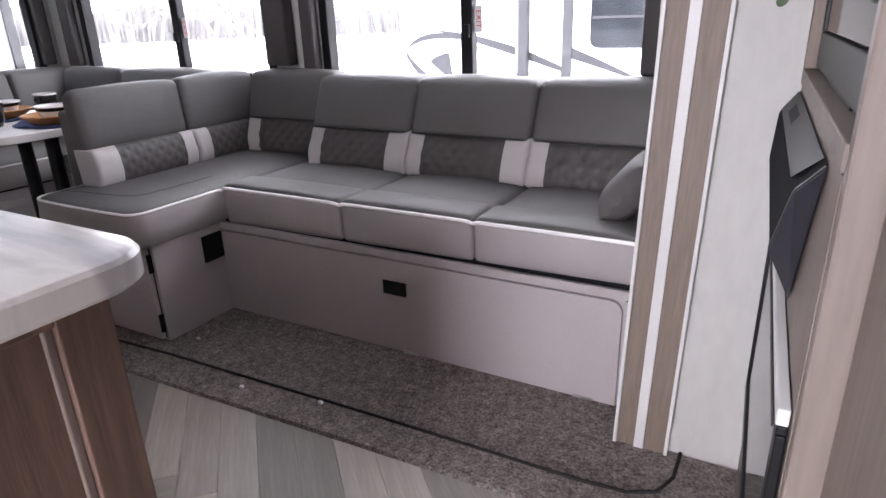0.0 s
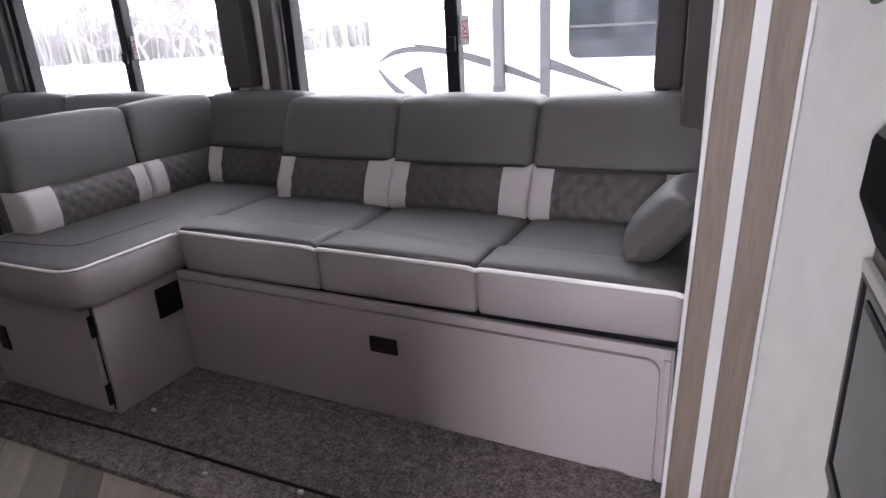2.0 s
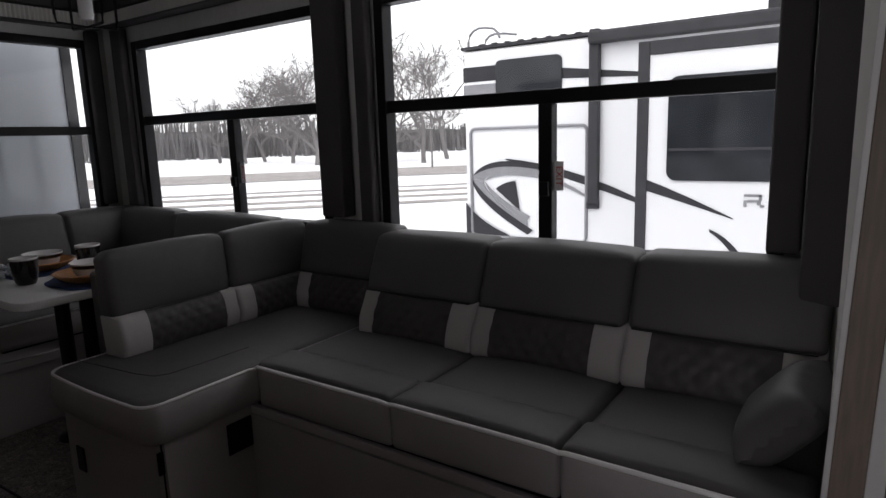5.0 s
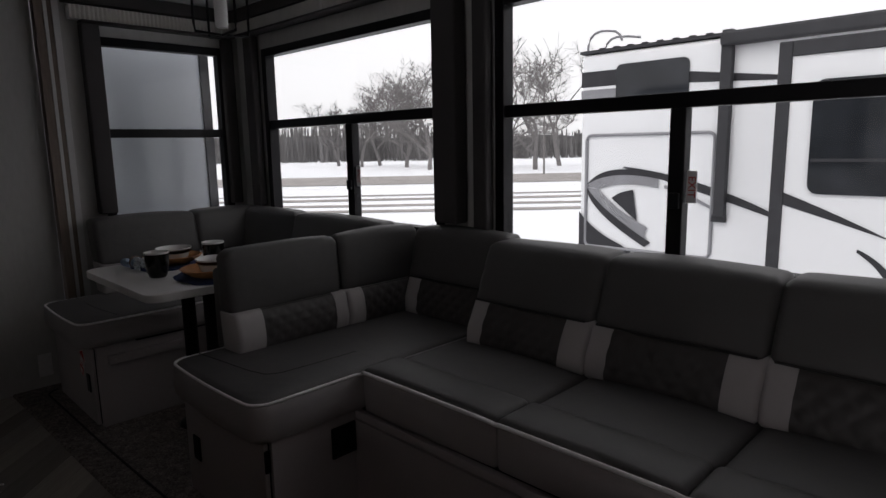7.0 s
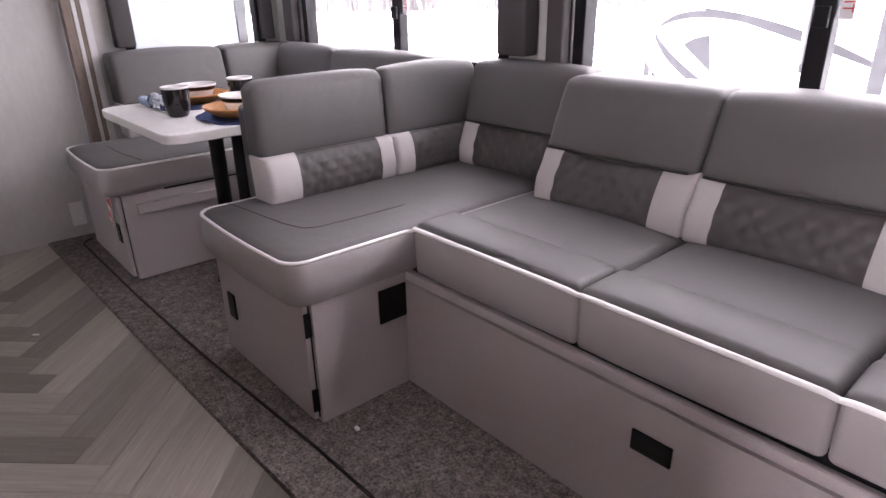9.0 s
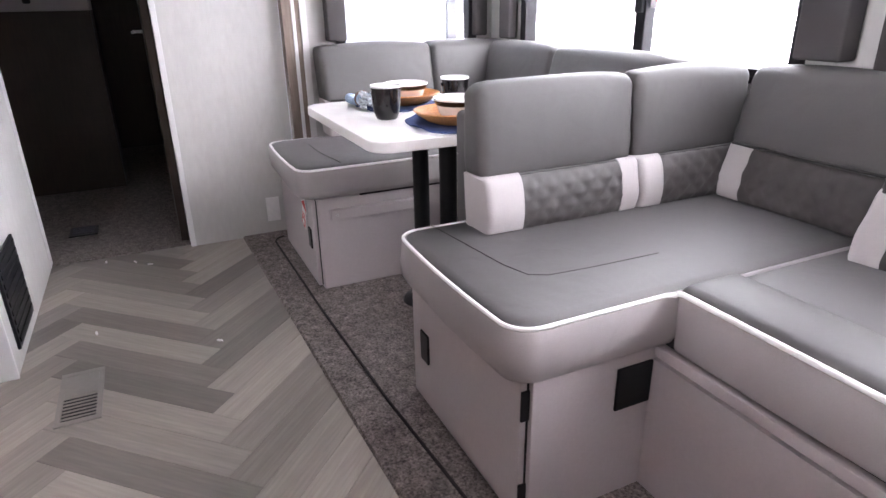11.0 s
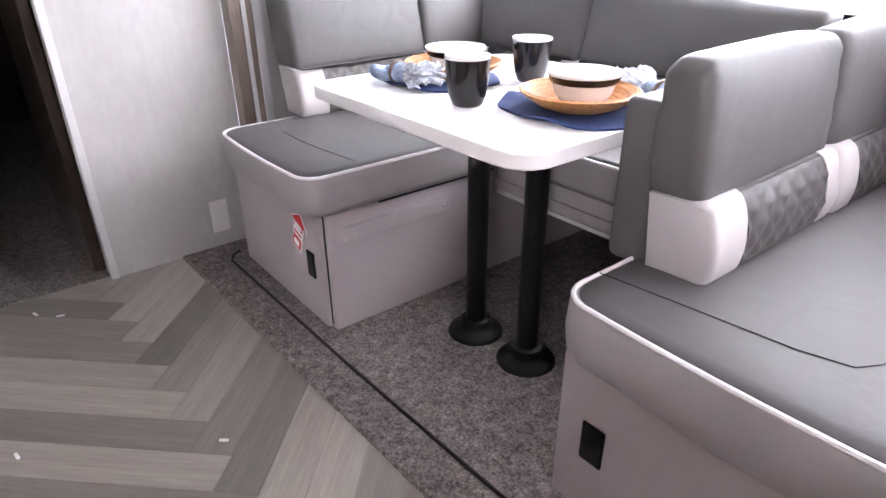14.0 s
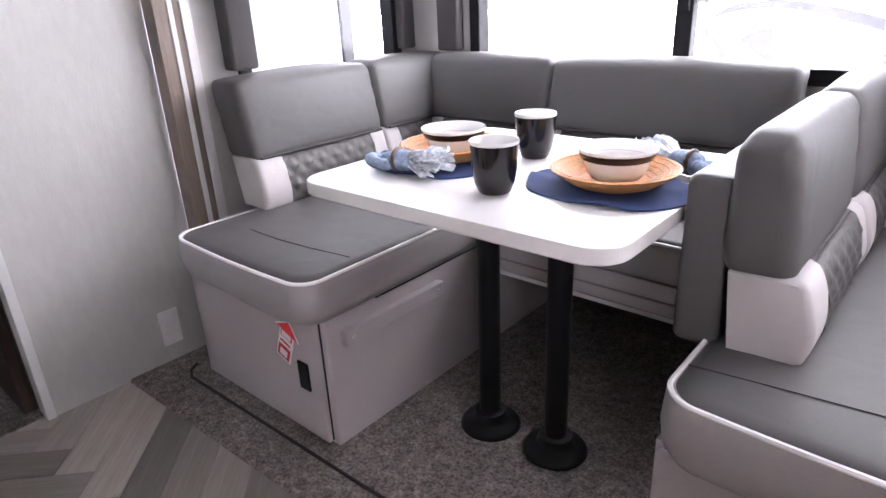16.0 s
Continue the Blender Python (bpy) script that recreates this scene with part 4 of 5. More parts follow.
def napkin(x, y, heading):
    t = thing("napkin", "rolled blue and white napkin in a brown ring", "napkin", (x, y, 0.7455))
    t.rotation_euler = (0, 0, radians(heading))
    part("folded_loop", tube([(-0.075 + 0.030 * math.cos(a), 0.026 * math.sin(a), 0.018 + 0.004 * math.sin(2 * a)) for a in [2 * math.pi * k / 20 for k in range(20)]], 0.014, 8, True), DENIM, t, smooth=True)
    part("rolled_cloth", pad((-0.055, -0.022, 0.002), (0.02, 0.022, 0.042), 0.018, (6, 3, 3), (0, 0.004, 0.004)), DENIM, t, smooth=True)
    part("napkin_ring", tube([(-0.030, 0.025 * math.cos(a), 0.024 + 0.023 * math.sin(a)) for a in [2 * math.pi * k / 20 for k in range(20)]], 0.005, 6, True), WOOD_WARM, t, "brown ring", True)
    bm = bmesh.new()
    rng = random.Random(5)
    for k in range(26):
        a0, reach = rng.uniform(-1.0, 1.0), rng.uniform(0.06, 0.105)
        lift = rng.uniform(0.0, 1.0)
        base = Vector((0.005, 0.012 * a0, 0.015 + 0.015 * lift))
        tip = Vector((reach * math.cos(a0 * 0.75), reach * 0.8 * math.sin(a0 * 0.75), 0.006 + 0.055 * lift * rng.uniform(0.7, 1.1)))
        side = Vector((-math.sin(a0), math.cos(a0), 0)) * rng.uniform(0.006, 0.013)
        fold = Vector((0, 0, rng.uniform(0.006, 0.014)))
        mid = (base + tip) / 2 + fold
        ring = [base - side * 0.5, base + side * 0.5, mid + side, tip + side * 1.1 - fold * 0.3, tip + fold * 0.4, tip - side * 1.1 - fold * 0.3, mid - side]
        low = [bm.verts.new(p) for p in ring]
        up = [bm.verts.new(p + Vector((0, 0, 0.0035))) for p in ring]
        bm.faces.new(list(reversed(low))), bm.faces.new(up)
        for i in range(7):
            bm.faces.new((low[i], low[(i + 1) % 7], up[(i + 1) % 7], up[i]))
    part("fanned_fringe", bm, NAPKIN, t, "crumpled white and blue fringe")
    return t


placemat(-2.19, 1.785, 0.172, 0.132)
placemat(-2.61, 1.765, 0.165, 0.140)
charger(-2.185, 1.792)
charger(-2.60, 1.80)
bowl(-2.188, 1.806, 0.7545)
bowl(-2.598, 1.805, 0.7545)
mug(-2.362, 1.643)
mug(-2.447, 1.920)
napkin(-2.60, 1.655, 8)
napkin(-2.120, 1.945, 172)

# hang tag on the dinette box door
tag = thing("hang_tag", "red and white arrow shaped card tag hanging from the door", "tag", (-2.902, 1.466, 0.300))
tag.rotation_euler = (0, radians(22), 0)
tag.scale = (1.12, 1.0, 0.82)
bm = bmesh.new()
shape = [(-0.026, -0.085), (0.026, -0.085), (0.026, 0.030), (0.045, 0.030), (0.0, 0.082), (-0.045, 0.030), (-0.026, 0.030)]
low = [bm.verts.new((x, 0.0, z)) for x, z in shape]
up = [bm.verts.new((x, 0.0015, z)) for x, z in shape]
bm.faces.new(low), bm.faces.new(list(reversed(up)))
for i in range(7):
    bm.faces.new((low[(i + 1) % 7], low[i], up[i], up[(i + 1) % 7]))
part("card", bm, CARD, tag)
bm = bmesh.new()
bm.faces.new([bm.verts.new((x * 0.86, -0.0008, z * 0.86 + 0.006)) for x, z in ((-0.024, 0.0), (0.024, 0.0), (0.024, 0.030), (0.045, 0.030), (0.0, 0.082), (-0.045, 0.030), (-0.024, 0.030))])
part("red_arrow", bm, RED, tag, "red arrow head")
part("red_panel", boxes((-0.021, 0.021, -0.0012, -0.0002, -0.078, -0.030)), RED, tag, "red panel")
part("text_bar", boxes((-0.013, 0.013, -0.0020, -0.0013, -0.068, -0.042)), CARD, tag)
part("text_bar", boxes((-0.016, 0.016, -0.0020, -0.0008, 0.010, 0.030)), CARD, tag)
part("text_bar", boxes((-0.018, 0.018, -0.0014, -0.0004, -0.016, -0.009)), RED, tag)

outlet = thing("wall_outlet", "white double wall outlet with cover plate", "outlet", (-3.556, 1.45, 0.12))
part("cover_plate", local(boxes((-3.5555, -3.549, 1.418, 1.482, 0.068, 0.190), bevel=0.002), outlet), CARD, outlet)
for z in (0.105, 0.153):
    part("socket", local(boxes((-3.549, -3.5475, 1.434, 1.466, z - 0.014, z + 0.014), bevel=0.0007), outlet), CARD, outlet)

# ---- dinette ceiling light ----
light = thing("pendant_light", "black cage ceiling light with a frosted glass tube, unlit", "ceiling light", (-2.45, 2.04, 2.071))
part("canopy", lathe([(0.06, 0.0), (0.06, -0.012), (0.045, -0.022), (0.01, -0.024)], (0, 0, 0), 28, True), BLACK_METAL, light, smooth=True)
part("stem", lathe([(0.012, -0.02), (0.012, -0.10), (0.03, -0.10), (0.034, -0.14), (0.002, -0.14)], (0, 0, 0), 20), BLACK_METAL, light, smooth=True)
for a in (0, 90):
    m = Matrix.Rotation(radians(a), 3, "Z")
    part("cage_bar", tube([m @ Vector(p) for p in ((-0.02, 0, -0.06), (-0.12, 0, -0.07), (-0.125, 0, -0.10), (-0.125, 0, -0.30), (-0.12, 0, -0.33), (0.0, 0, -0.335), (0.12, 0, -0.33), (0.125, 0, -0.30), (0.125, 0, -0.10), (0.12, 0, -0.07), (0.02, 0, -0.06))], 0.006, 6), BLACK_METAL, light, smooth=True)
part("glass_tube", lathe([(0.002, -0.13), (0.026, -0.13), (0.028, -0.14), (0.028, -0.29), (0.024, -0.305), (0.002, -0.305)], (0, 0, 0), 24), STONEWARE_WHITE, light, "frosted white glass tube", True)

# ---- kitchen island ----
island = thing("kitchen_island", "brown wood kitchen island with a framed end panel", "kitchen island", (-0.6, 0.4, 0.0))
part("cabinet_body", local(boxes((-1.16, -0.147, 0.10, 0.655, 0.0, 0.838)), island), WOOD_WARM, island)
for span in ((-0.147, -0.131, 0.10, 0.165, 0.0, 0.837), (-0.147, -0.131, 0.592, 0.655, 0.0, 0.837), (-0.147, -0.131, 0.165, 0.592, 0.815, 0.837), (-0.147, -0.131, 0.165, 0.592, 0.0, 0.10)):
    part("panel_frame", local(boxes(span, bevel=0.002), island), WOOD_WARM, island)
for y in (0.165, 0.581):
    part("panel_moulding", local(boxes((-0.147, -0.139, y, y + 0.011, 0.10, 0.815), bevel=0.002), island), WOOD_LIGHT, island, "pale edge of the framed panel")
counter = thing("island_countertop", "white marbled countertop with rounded corners on the island", "countertop", (-0.6, 0.4, 0.838))
MARBLE = surface("white_marbled_laminate", (0.80, 0.78, 0.77), 0.25, grain=7, vary=0.06, blotch=2.2, stain=0.06, bump=0.0, stretch=(1, 2.2, 1))
veins(MARBLE, (0.36, 0.36, 0.39), 2.6, (1.0, 5.0, 1.0))
o = outline(-1.19, -0.090, 0.06, 0.710, 0.07, steps=10)
rings = [[(x, y, z) for x, y in shrink(o, d)] for d, z in ((0.006, 0.838), (0.0, 0.844), (0.0, 0.871), (0.004, 0.877), (0.010, 0.879))]
part("slab", local(loft(rings), counter), MARBLE, counter, smooth=True, crisp=28)

# ---- entertainment wall by the first steps ----
def askew(bm):
    """The media wall stands slightly out of line with the aisle."""
    for v in bm.verts:
        v.co.x += 0.045 * (1.735 - v.co.y)
    return bm


tv = thing("media_cabinet", "weathered tan wood media cabinet with a dark niche", "cabinet", (1.0, 1.3, 0.0))
for name, span in (("base_cabinet", (0.530, 1.30, 0.94, 1.738, 0.0, 0.962)), ("overhead_cabinet", (0.530, 1.30, 0.94, 1.738, 1.722, 2.335)), ("back_panel", (1.10, 1.30, 0.94, 1.738, 0.964, 1.72))):
    part(name, local(askew(boxes(span)), tv), WOOD_LIGHT, tv)
# solid dark block fills the niche, its shade put into the colour
part("niche_shade_block", local(askew(boxes((0.62, 1.09, 0.945, 1.736, 0.994, 1.71))), tv), RUBBER, tv, "dark block for the shade inside the niche")
part("niche_ledge", local(askew(boxes((0.527, 1.10, 0.94, 1.738, 0.964, 0.992), bevel=0.002)), tv), WOOD_LIGHT, tv)
part("niche_stile", local(askew(boxes((0.527, 0.60, 1.715, 1.738, 0.993, 1.72), bevel=0.002)), tv), WOOD_TRIM, tv)
screen = thing("television", "black flat television in the media niche", "television", (0.75, 1.3, 0.992))
part("screen", local(askew(boxes((0.550, 0.575, 0.965, 1.690, 1.062, 1.62), bevel=0.004)), screen), TINTED, screen)
part("bezel", local(askew(boxes((0.546, 0.575, 0.960, 1.700, 1.000, 1.061), bevel=0.002)), screen), BLACK, screen, "thick black lower bezel")
part("bezel_side", local(askew(boxes((0.546, 0.575, 1.691, 1.708, 1.062, 1.63), bevel=0.002)), screen), BLACK, screen)
part("stand", local(askew(boxes((0.550, 0.615, 1.15, 1.45, 0.992, 1.000), (0.576, 0.612, 1.26, 1.34, 1.000, 1.20))), screen), BLACK, screen)
fire = thing("electric_fireplace", "black glass electric fireplace front set in the media cabinet", "fireplace", (0.52, 1.3, 0.24))
part("glass_front", local(askew(boxes((0.521, 0.5285, 0.98, 1.715, 0.29, 0.665), bevel=0.002)), fire), TINTED, fire)
# white strip paints the bright reflection at the top of the glass
part("glass_top_reflection", local(askew(boxes((0.515, 0.5285, 0.95, 1.736, 0.678, 0.700), bevel=0.002)), fire), WHITE, fire, "white strip for the reflection along the glass top")
for span in ((0.517, 0.5285, 0.95, 1.736, 0.666, 0.677), (0.517, 0.5285, 0.95, 1.736, 0.255, 0.288), (0.517, 0.5285, 1.716, 1.736, 0.289, 0.665), (0.517, 0.5285, 0.95, 0.979, 0.289, 0.665)):
    part("frame_bar", local(askew(boxes(span, bevel=0.002)), fire), BLACK, fire)
part("heater_slot", local(askew(boxes((0.518, 0.5205, 1.02, 1.68, 0.630, 0.645), bevel=0.0008)), fire), RUBBER, fire, "thin black heater slot")
bar = thing("soundbar", "black wedge shaped speaker bar with a grey sloped top", "soundbar", (0.54, 1.40, 0.723))
far_end = [(0.5285, 1.734, 0.951), (0.497, 1.734, 0.907), (0.492, 1.734, 0.810), (0.5285, 1.734, 0.723)]
near_end = [(0.5285, 1.045, 0.951), (0.505, 1.100, 0.907), (0.491, 1.165, 0.810), (0.5285, 1.215, 0.723)]
bm = loft([near_end, far_end])
bmesh.ops.recalc_face_normals(bm, faces=bm.faces)
bmesh.ops.bevel(bm, geom=bm.edges[:], offset=0.003, segments=2, affect="EDGES")
part("body", local(askew(bm), bar), SPEAKER, bar)
bm = loft([[(x - 0.0015, y - 0.014, z) for x, y, z in near_end], [(x - 0.0015, y - 0.001, z) for x, y, z in near_end]])
bmesh.ops.recalc_face_normals(bm, faces=bm.faces)
bmesh.ops.bevel(bm, geom=bm.edges[:], offset=0.002, segments=2, affect="EDGES")
part("end_cap", local(askew(bm), bar), CHARCOAL, bar, "charcoal grey end cap")
bm = bmesh.new()
bm.faces.new([bm.verts.new(p) for p in ((0.5005, 1.125, 0.9145), (0.5005, 1.725, 0.9145), (0.5265, 1.725, 0.9505), (0.5265, 1.075, 0.9505))])
bmesh.ops.solidify(bm, geom=bm.faces[:], thickness=0.0015)
part("top_panel", local(askew(bm), bar), GREY_PLASTIC, bar, "grey sloped control top")
bm = bmesh.new()
bm.faces.new([bm.verts.new(p) for p in ((0.5075, 1.45, 0.9265), (0.5075, 1.60, 0.9265), (0.5185, 1.60, 0.9420), (0.5185, 1.45, 0.9420))])
bmesh.ops.solidify(bm, geom=bm.faces[:], thickness=0.002)
part("button", local(askew(bm), bar), CHARCOAL, bar)
post = thing("tall_cabinet", "tan wood tall cabinet beside the entry", "cabinet", (0.9, 0.5, 0.0))
part("side_panel", local(boxes((0.585, 1.25, 0.05, 0.80, 0.0, 2.33), bevel=0.004), post), WOOD_LIGHT, post)
part("edge_strip", local(boxes((0.558, 0.60, 0.802, 0.83, 0.0, 2.33), bevel=0.003), post), WOOD_LIGHT, post)
part("filler_panel", local(boxes((0.600, 0.62, 0.832, 0.938, 0.0, 2.33), bevel=0.002), post), WOOD_LIGHT, post)

# trailing sprig whose tip hangs down the wall beside the media niche
sprig = thing("ivy_sprig", "green trailing ivy sprig hanging against the pale wall", "plant", (0.495, 1.736, 1.36))
part("stem", local(tube([(0.500, 1.7395, 1.40), (0.497, 1.7385, 1.30), (0.500, 1.739, 1.20), (0.490, 1.739, 1.143)], 0.0018, 6), sprig), LEAF, sprig, smooth=True)
for k, (dx, z, turn_deg, size) in enumerate(((-0.030, 1.146, 32, 0.044), (0.010, 1.180, -40, 0.030), (-0.012, 1.225, 55, 0.034), (0.012, 1.265, -50, 0.036), (-0.010, 1.310, 45, 0.034))):
    bm = bmesh.new()
    ring = [bm.verts.new((size * 0.2 * math.sin(a) * (1.15 - 0.4 * math.cos(a)), 0.12 * size * math.cos(2 * a), -size * 0.5 * (1 - math.cos(a)))) for a in [2 * math.pi * j / 12 for j in range(12)]]
    bm.faces.new(ring)
    bmesh.ops.solidify(bm, geom=bm.faces[:], thickness=0.0008)
    bm.transform(Matrix.Translation((0.498 + dx * 0.3, 1.734, z)) @ Matrix.Rotation(radians(turn_deg), 4, "Y"))
    part("leaf", local(bm, sprig), LEAF, sprig, smooth=True)

# ---- doorway and aisle details ----
bdoor = thing("bedroom_door", "dark brown wooden door standing open into the bedroom", "door", (-3.9, 1.0, 0.01))
part("leaf", local(boxes((-4.22, -3.62, 1.010, 1.044, 0.012, 1.99), bevel=0.003), bdoor), DOOR_AND_SHADE, bdoor)
part("lever", local(tube([(-4.15, 1.01, 0.96), (-4.15, 0.97, 0.96), (-4.06, 0.965, 0.96)], 0.008, 8), bdoor), STEEL, bdoor, "metal lever handle", True)
dresser = thing("bedroom_dresser", "grey dresser with a dark knob in the unlit bedroom", "dresser", (-4.9, 0.5, 0.62))
part("front", local(boxes((-5.2, -4.86, 0.10, 0.76, 1.06, 1.50), bevel=0.004), dresser), PANEL, dresser)
# base coloured near black, for the bedroom's shade
part("base", local(boxes((-5.2, -4.88, 0.10, 0.76, 0.006, 1.06)), dresser), DOOR_AND_SHADE, dresser)
part("knob", local(boxes((-4.86, -4.835, 0.44, 0.48, 1.10, 1.14), bevel=0.008, segments=3), dresser), BLACK, dresser)
bvent = thing("bedroom_floor_vent", "dark metal floor vent in the bedroom carpet", "floor vent", (-4.0, 0.56, 0.006))
part("frame", local(boxes((-4.08, -3.94, 0.50, 0.63, 0.006, 0.014), bevel=0.002), bvent), BLACK_METAL, bvent)
part("louvre", local(boxes(*[(-4.07 + 0.02 * k, -4.06 + 0.02 * k, 0.515, 0.615, 0.014, 0.018) for k in range(6)]), bvent), CHARCOAL, bvent)
grille = thing("return_air_grille", "black rectangular grille low on the aisle wall", "vent grille", (-2.83, 0.46, 0.20))
part("frame", local(boxes((-2.985, -2.680, 0.460, 0.470, 0.055, 0.355), bevel=0.003), grille), BLACK, grille)
for k in range(9):
    part("slat", local(boxes((-2.97, -2.695, 0.470, 0.474, 0.075 + 0.031 * k, 0.092 + 0.031 * k)), grille), BLACK, grille)
vent = thing("floor_vent", "grey metal floor register set in the plank floor", "floor vent", (-2.40, 0.645, 0.0))
VENT = surface("grey_enamel_register", (0.27, 0.25, 0.23), 0.45, grain=60, vary=0.05, bump=0.0)
part("frame", local(boxes((-2.54, -2.52, 0.585, 0.705, 0.0, 0.006), (-2.27, -2.25, 0.585, 0.705, 0.0, 0.006), (-2.52, -2.27, 0.585, 0.600, 0.0, 0.006), (-2.52, -2.27, 0.690, 0.705, 0.0, 0.006), bevel=0.0015), vent), VENT, vent)
part("solid_plate", local(boxes((-2.52, -2.40, 0.600, 0.690, 0.0, 0.004)), vent), VENT, vent)
part("well", local(boxes((-2.40, -2.27, 0.600, 0.690, -0.004, 0.0012)), vent), BLACK, vent)
for k in range(7):
    part("louvre", local(boxes((-2.395 + 0.018 * k, -2.390 + 0.018 * k, 0.600, 0.690, 0.0012, 0.0045)), vent), VENT, vent)


# ---- outside: snow, road, trees, the trailers ----
GROUND = -0.92
tagged(part("ground", boxes((-1500, 1500, -1500, 1500, GROUND - 0.5, GROUND)), SNOW), "wide snow covered ground", "snow", kind="structure")
ahead, across = Vector((-0.706, 0.708, 0)), Vector((0.708, 0.706, 0))


def strip(name, near, far, z, material, label):
    bm = bmesh.new()
    rng = random.Random(int(near * 10))
    rows = []
    for k in range(81):
        a = -120 + 3 * k
        wob = rng.uniform(-0.12, 0.12)
        rows.append([bm.verts.new(Vector((0.2, 0.7, GROUND + z)) + across * a + ahead * d) for d in (near + wob, far + wob * 0.6)])
    for p, q in zip(rows, rows[1:]):
        bm.faces.new((p[0], q[0], q[1], p[1]))
    return tagged(part(name, bm, material), label, "road", kind="structure")


strip("road_far", 36.0, 46.0, 0.03, SLUSH, "grey slushy road beyond the snow bank")
for k, (a, b) in enumerate(((20.6, 21.4), (22.7, 23.5), (25.2, 26.2), (27.6, 28.3))):
    strip("road_track", a, b, 0.02, SLUSH, "grey wheel track in the snow")


def bare_tree(x, y, height, seed, thick=0.22):
    rng = random.Random(seed)
    t = thing("tree", "bare leafless tree with a fine crown of twigs", "tree", (x, y, GROUND), group="bare roadside trees")
    trunk, crown = bmesh.new(), bmesh.new()

    def limb(bm, p, d, length, r, level):
        pts = [p]
        for k in range(3):
            d = (d + Vector((rng.uniform(-1, 1), rng.uniform(-1, 1), rng.uniform(-0.5, 0.9))) * 0.22).normalized()
            pts.append(pts[-1] + d * length / 3)
        rings = []
        for i, q in enumerate(pts):
            rr = max(0.017, r * (1 - 0.45 * i / 3))
            side = d.cross(Vector((0.3, 0.2, 1))).normalized()
            up = side.cross(d)
            rings.append([bm.verts.new(q + (side * math.cos(2.1 * s) + up * math.sin(2.1 * s)) * rr) for s in range(3)])
        for a, b in zip(rings, rings[1:]):
            for i in range(3):
                bm.faces.new((a[i], a[(i + 1) % 3], b[(i + 1) % 3], b[i]))
        if level == 0:
            return
        for k in range(3 if level > 1 else 4):
            at = pts[rng.choice((1, 2, 3, 3))]
            turn_d = (d + Vector((rng.uniform(-1, 1), rng.uniform(-1, 1), rng.uniform(-0.45, 0.55))) * 1.15).normalized()
            limb(crown, at, turn_d, length * rng.uniform(0.62, 0.9), r * 0.58, level - 1)

    limb(trunk, Vector((0, 0, -0.1)), Vector((rng.uniform(-0.1, 0.1), rng.uniform(-0.1, 0.1), 1)), height * 0.27, thick, 6)
    part("trunk", trunk, BARK, t, smooth=True)
    part("crown", crown, BARK, t)
    return t


rng = random.Random(11)
eye = Vector((0.2, 0.72, 0))
for lateral, dist, height in ((-0.165, 75, 7.5), (-0.128, 70, 8.5), (-0.098, 74, 8.8), (-0.055, 66, 10.5), (-0.018, 58, 11.5), (0.004, 63, 11.5), (0.105, 58, 12.0), (0.150, 54, 12.5), (0.190, 62, 11.5)):
    p = eye + (ahead + across * lateral) * dist
    bare_tree(p.x, p.y, height * 1.22, int(dist * 7 + lateral * 1000), 0.27)

# far woods as a band of thin stems
bm = bmesh.new()
for k in range(7000):
    lateral = rng.uniform(-0.9, 0.9)
    dist = rng.uniform(95, 140)
    p = eye + (ahead + across * lateral) * dist
    h = rng.uniform(1.8, 5.0) * (1.15 - 0.25 * math.sin(lateral * 9))
    w = rng.uniform(0.05, 0.22)
    lean = Vector((rng.uniform(-0.6, 0.6), rng.uniform(-0.6, 0.6), 0))
    base = [bm.verts.new((p.x + w * math.cos(2.1 * s), p.y + w * math.sin(2.1 * s), GROUND)) for s in range(3)]
    tip = [bm.verts.new((p.x + lean.x + 0.5 * w * math.cos(2.1 * s), p.y + lean.y + 0.5 * w * math.sin(2.1 * s), GROUND + h)) for s in range(3)]
    for s in range(3):
        bm.faces.new((base[s], base[(s + 1) % 3], tip[(s + 1) % 3], tip[s]))
    bm.faces.new(tip)
tagged(part("far_woods", bm, WOODS), "distant band of bare brown woods", "woods", kind="stuff")
bm = bmesh.new()
rows = []
for k in range(161):
    p = eye + (ahead + across * (-1.2 + 0.015 * k)) * 150
    h = 4.6 + 1.3 * noise.noise((k * 0.11, 0.3, 0)) + 0.7 * noise.noise((k * 0.9, 2.0, 0))
    rows.append((bm.verts.new((p.x, p.y, GROUND)), bm.verts.new((p.x, p.y, GROUND + h))))
for p, q in zip(rows, rows[1:]):
    bm.faces.new((p[0], q[0], q[1], p[1]))
tagged(part("backdrop", bm, WOODS), "low grey-brown wooded rise on the horizon", "woods", kind="structure")
pole_at = eye + (ahead + across * 0.165) * 45
pole = thing("utility_pole", "thin pale utility pole by the road", "pole", (pole_at.x, pole_at.y, GROUND))
part("shaft", lathe([(0.07, 0.0), (0.05, 6.5), (0.002, 6.5)], (0, 0, 0), 8), BARK, pole)

# the bedroom slide-out of this trailer, seen through the end window
bed = thing("bedroom_slideout", "pale grey outer wall of the neighbouring slide-out", "slide-out", (-4.8, 2.1, 0.2))
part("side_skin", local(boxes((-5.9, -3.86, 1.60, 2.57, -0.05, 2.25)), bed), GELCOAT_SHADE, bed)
part("corner_trim", local(boxes((-3.90, -3.845, 2.565, 2.625, -0.06, 2.27), (-5.9, -3.90, 2.571, 2.60, 2.22, 2.27), bevel=0.004), bed), RUBBER, bed, "dark rubber corner trim")

# the white trailer parked alongside
T = 7.5
rv = thing("parked_trailer", "white travel trailer with charcoal swoosh graphics parked on snow", "trailer", (0.5, 8.8, GROUND))
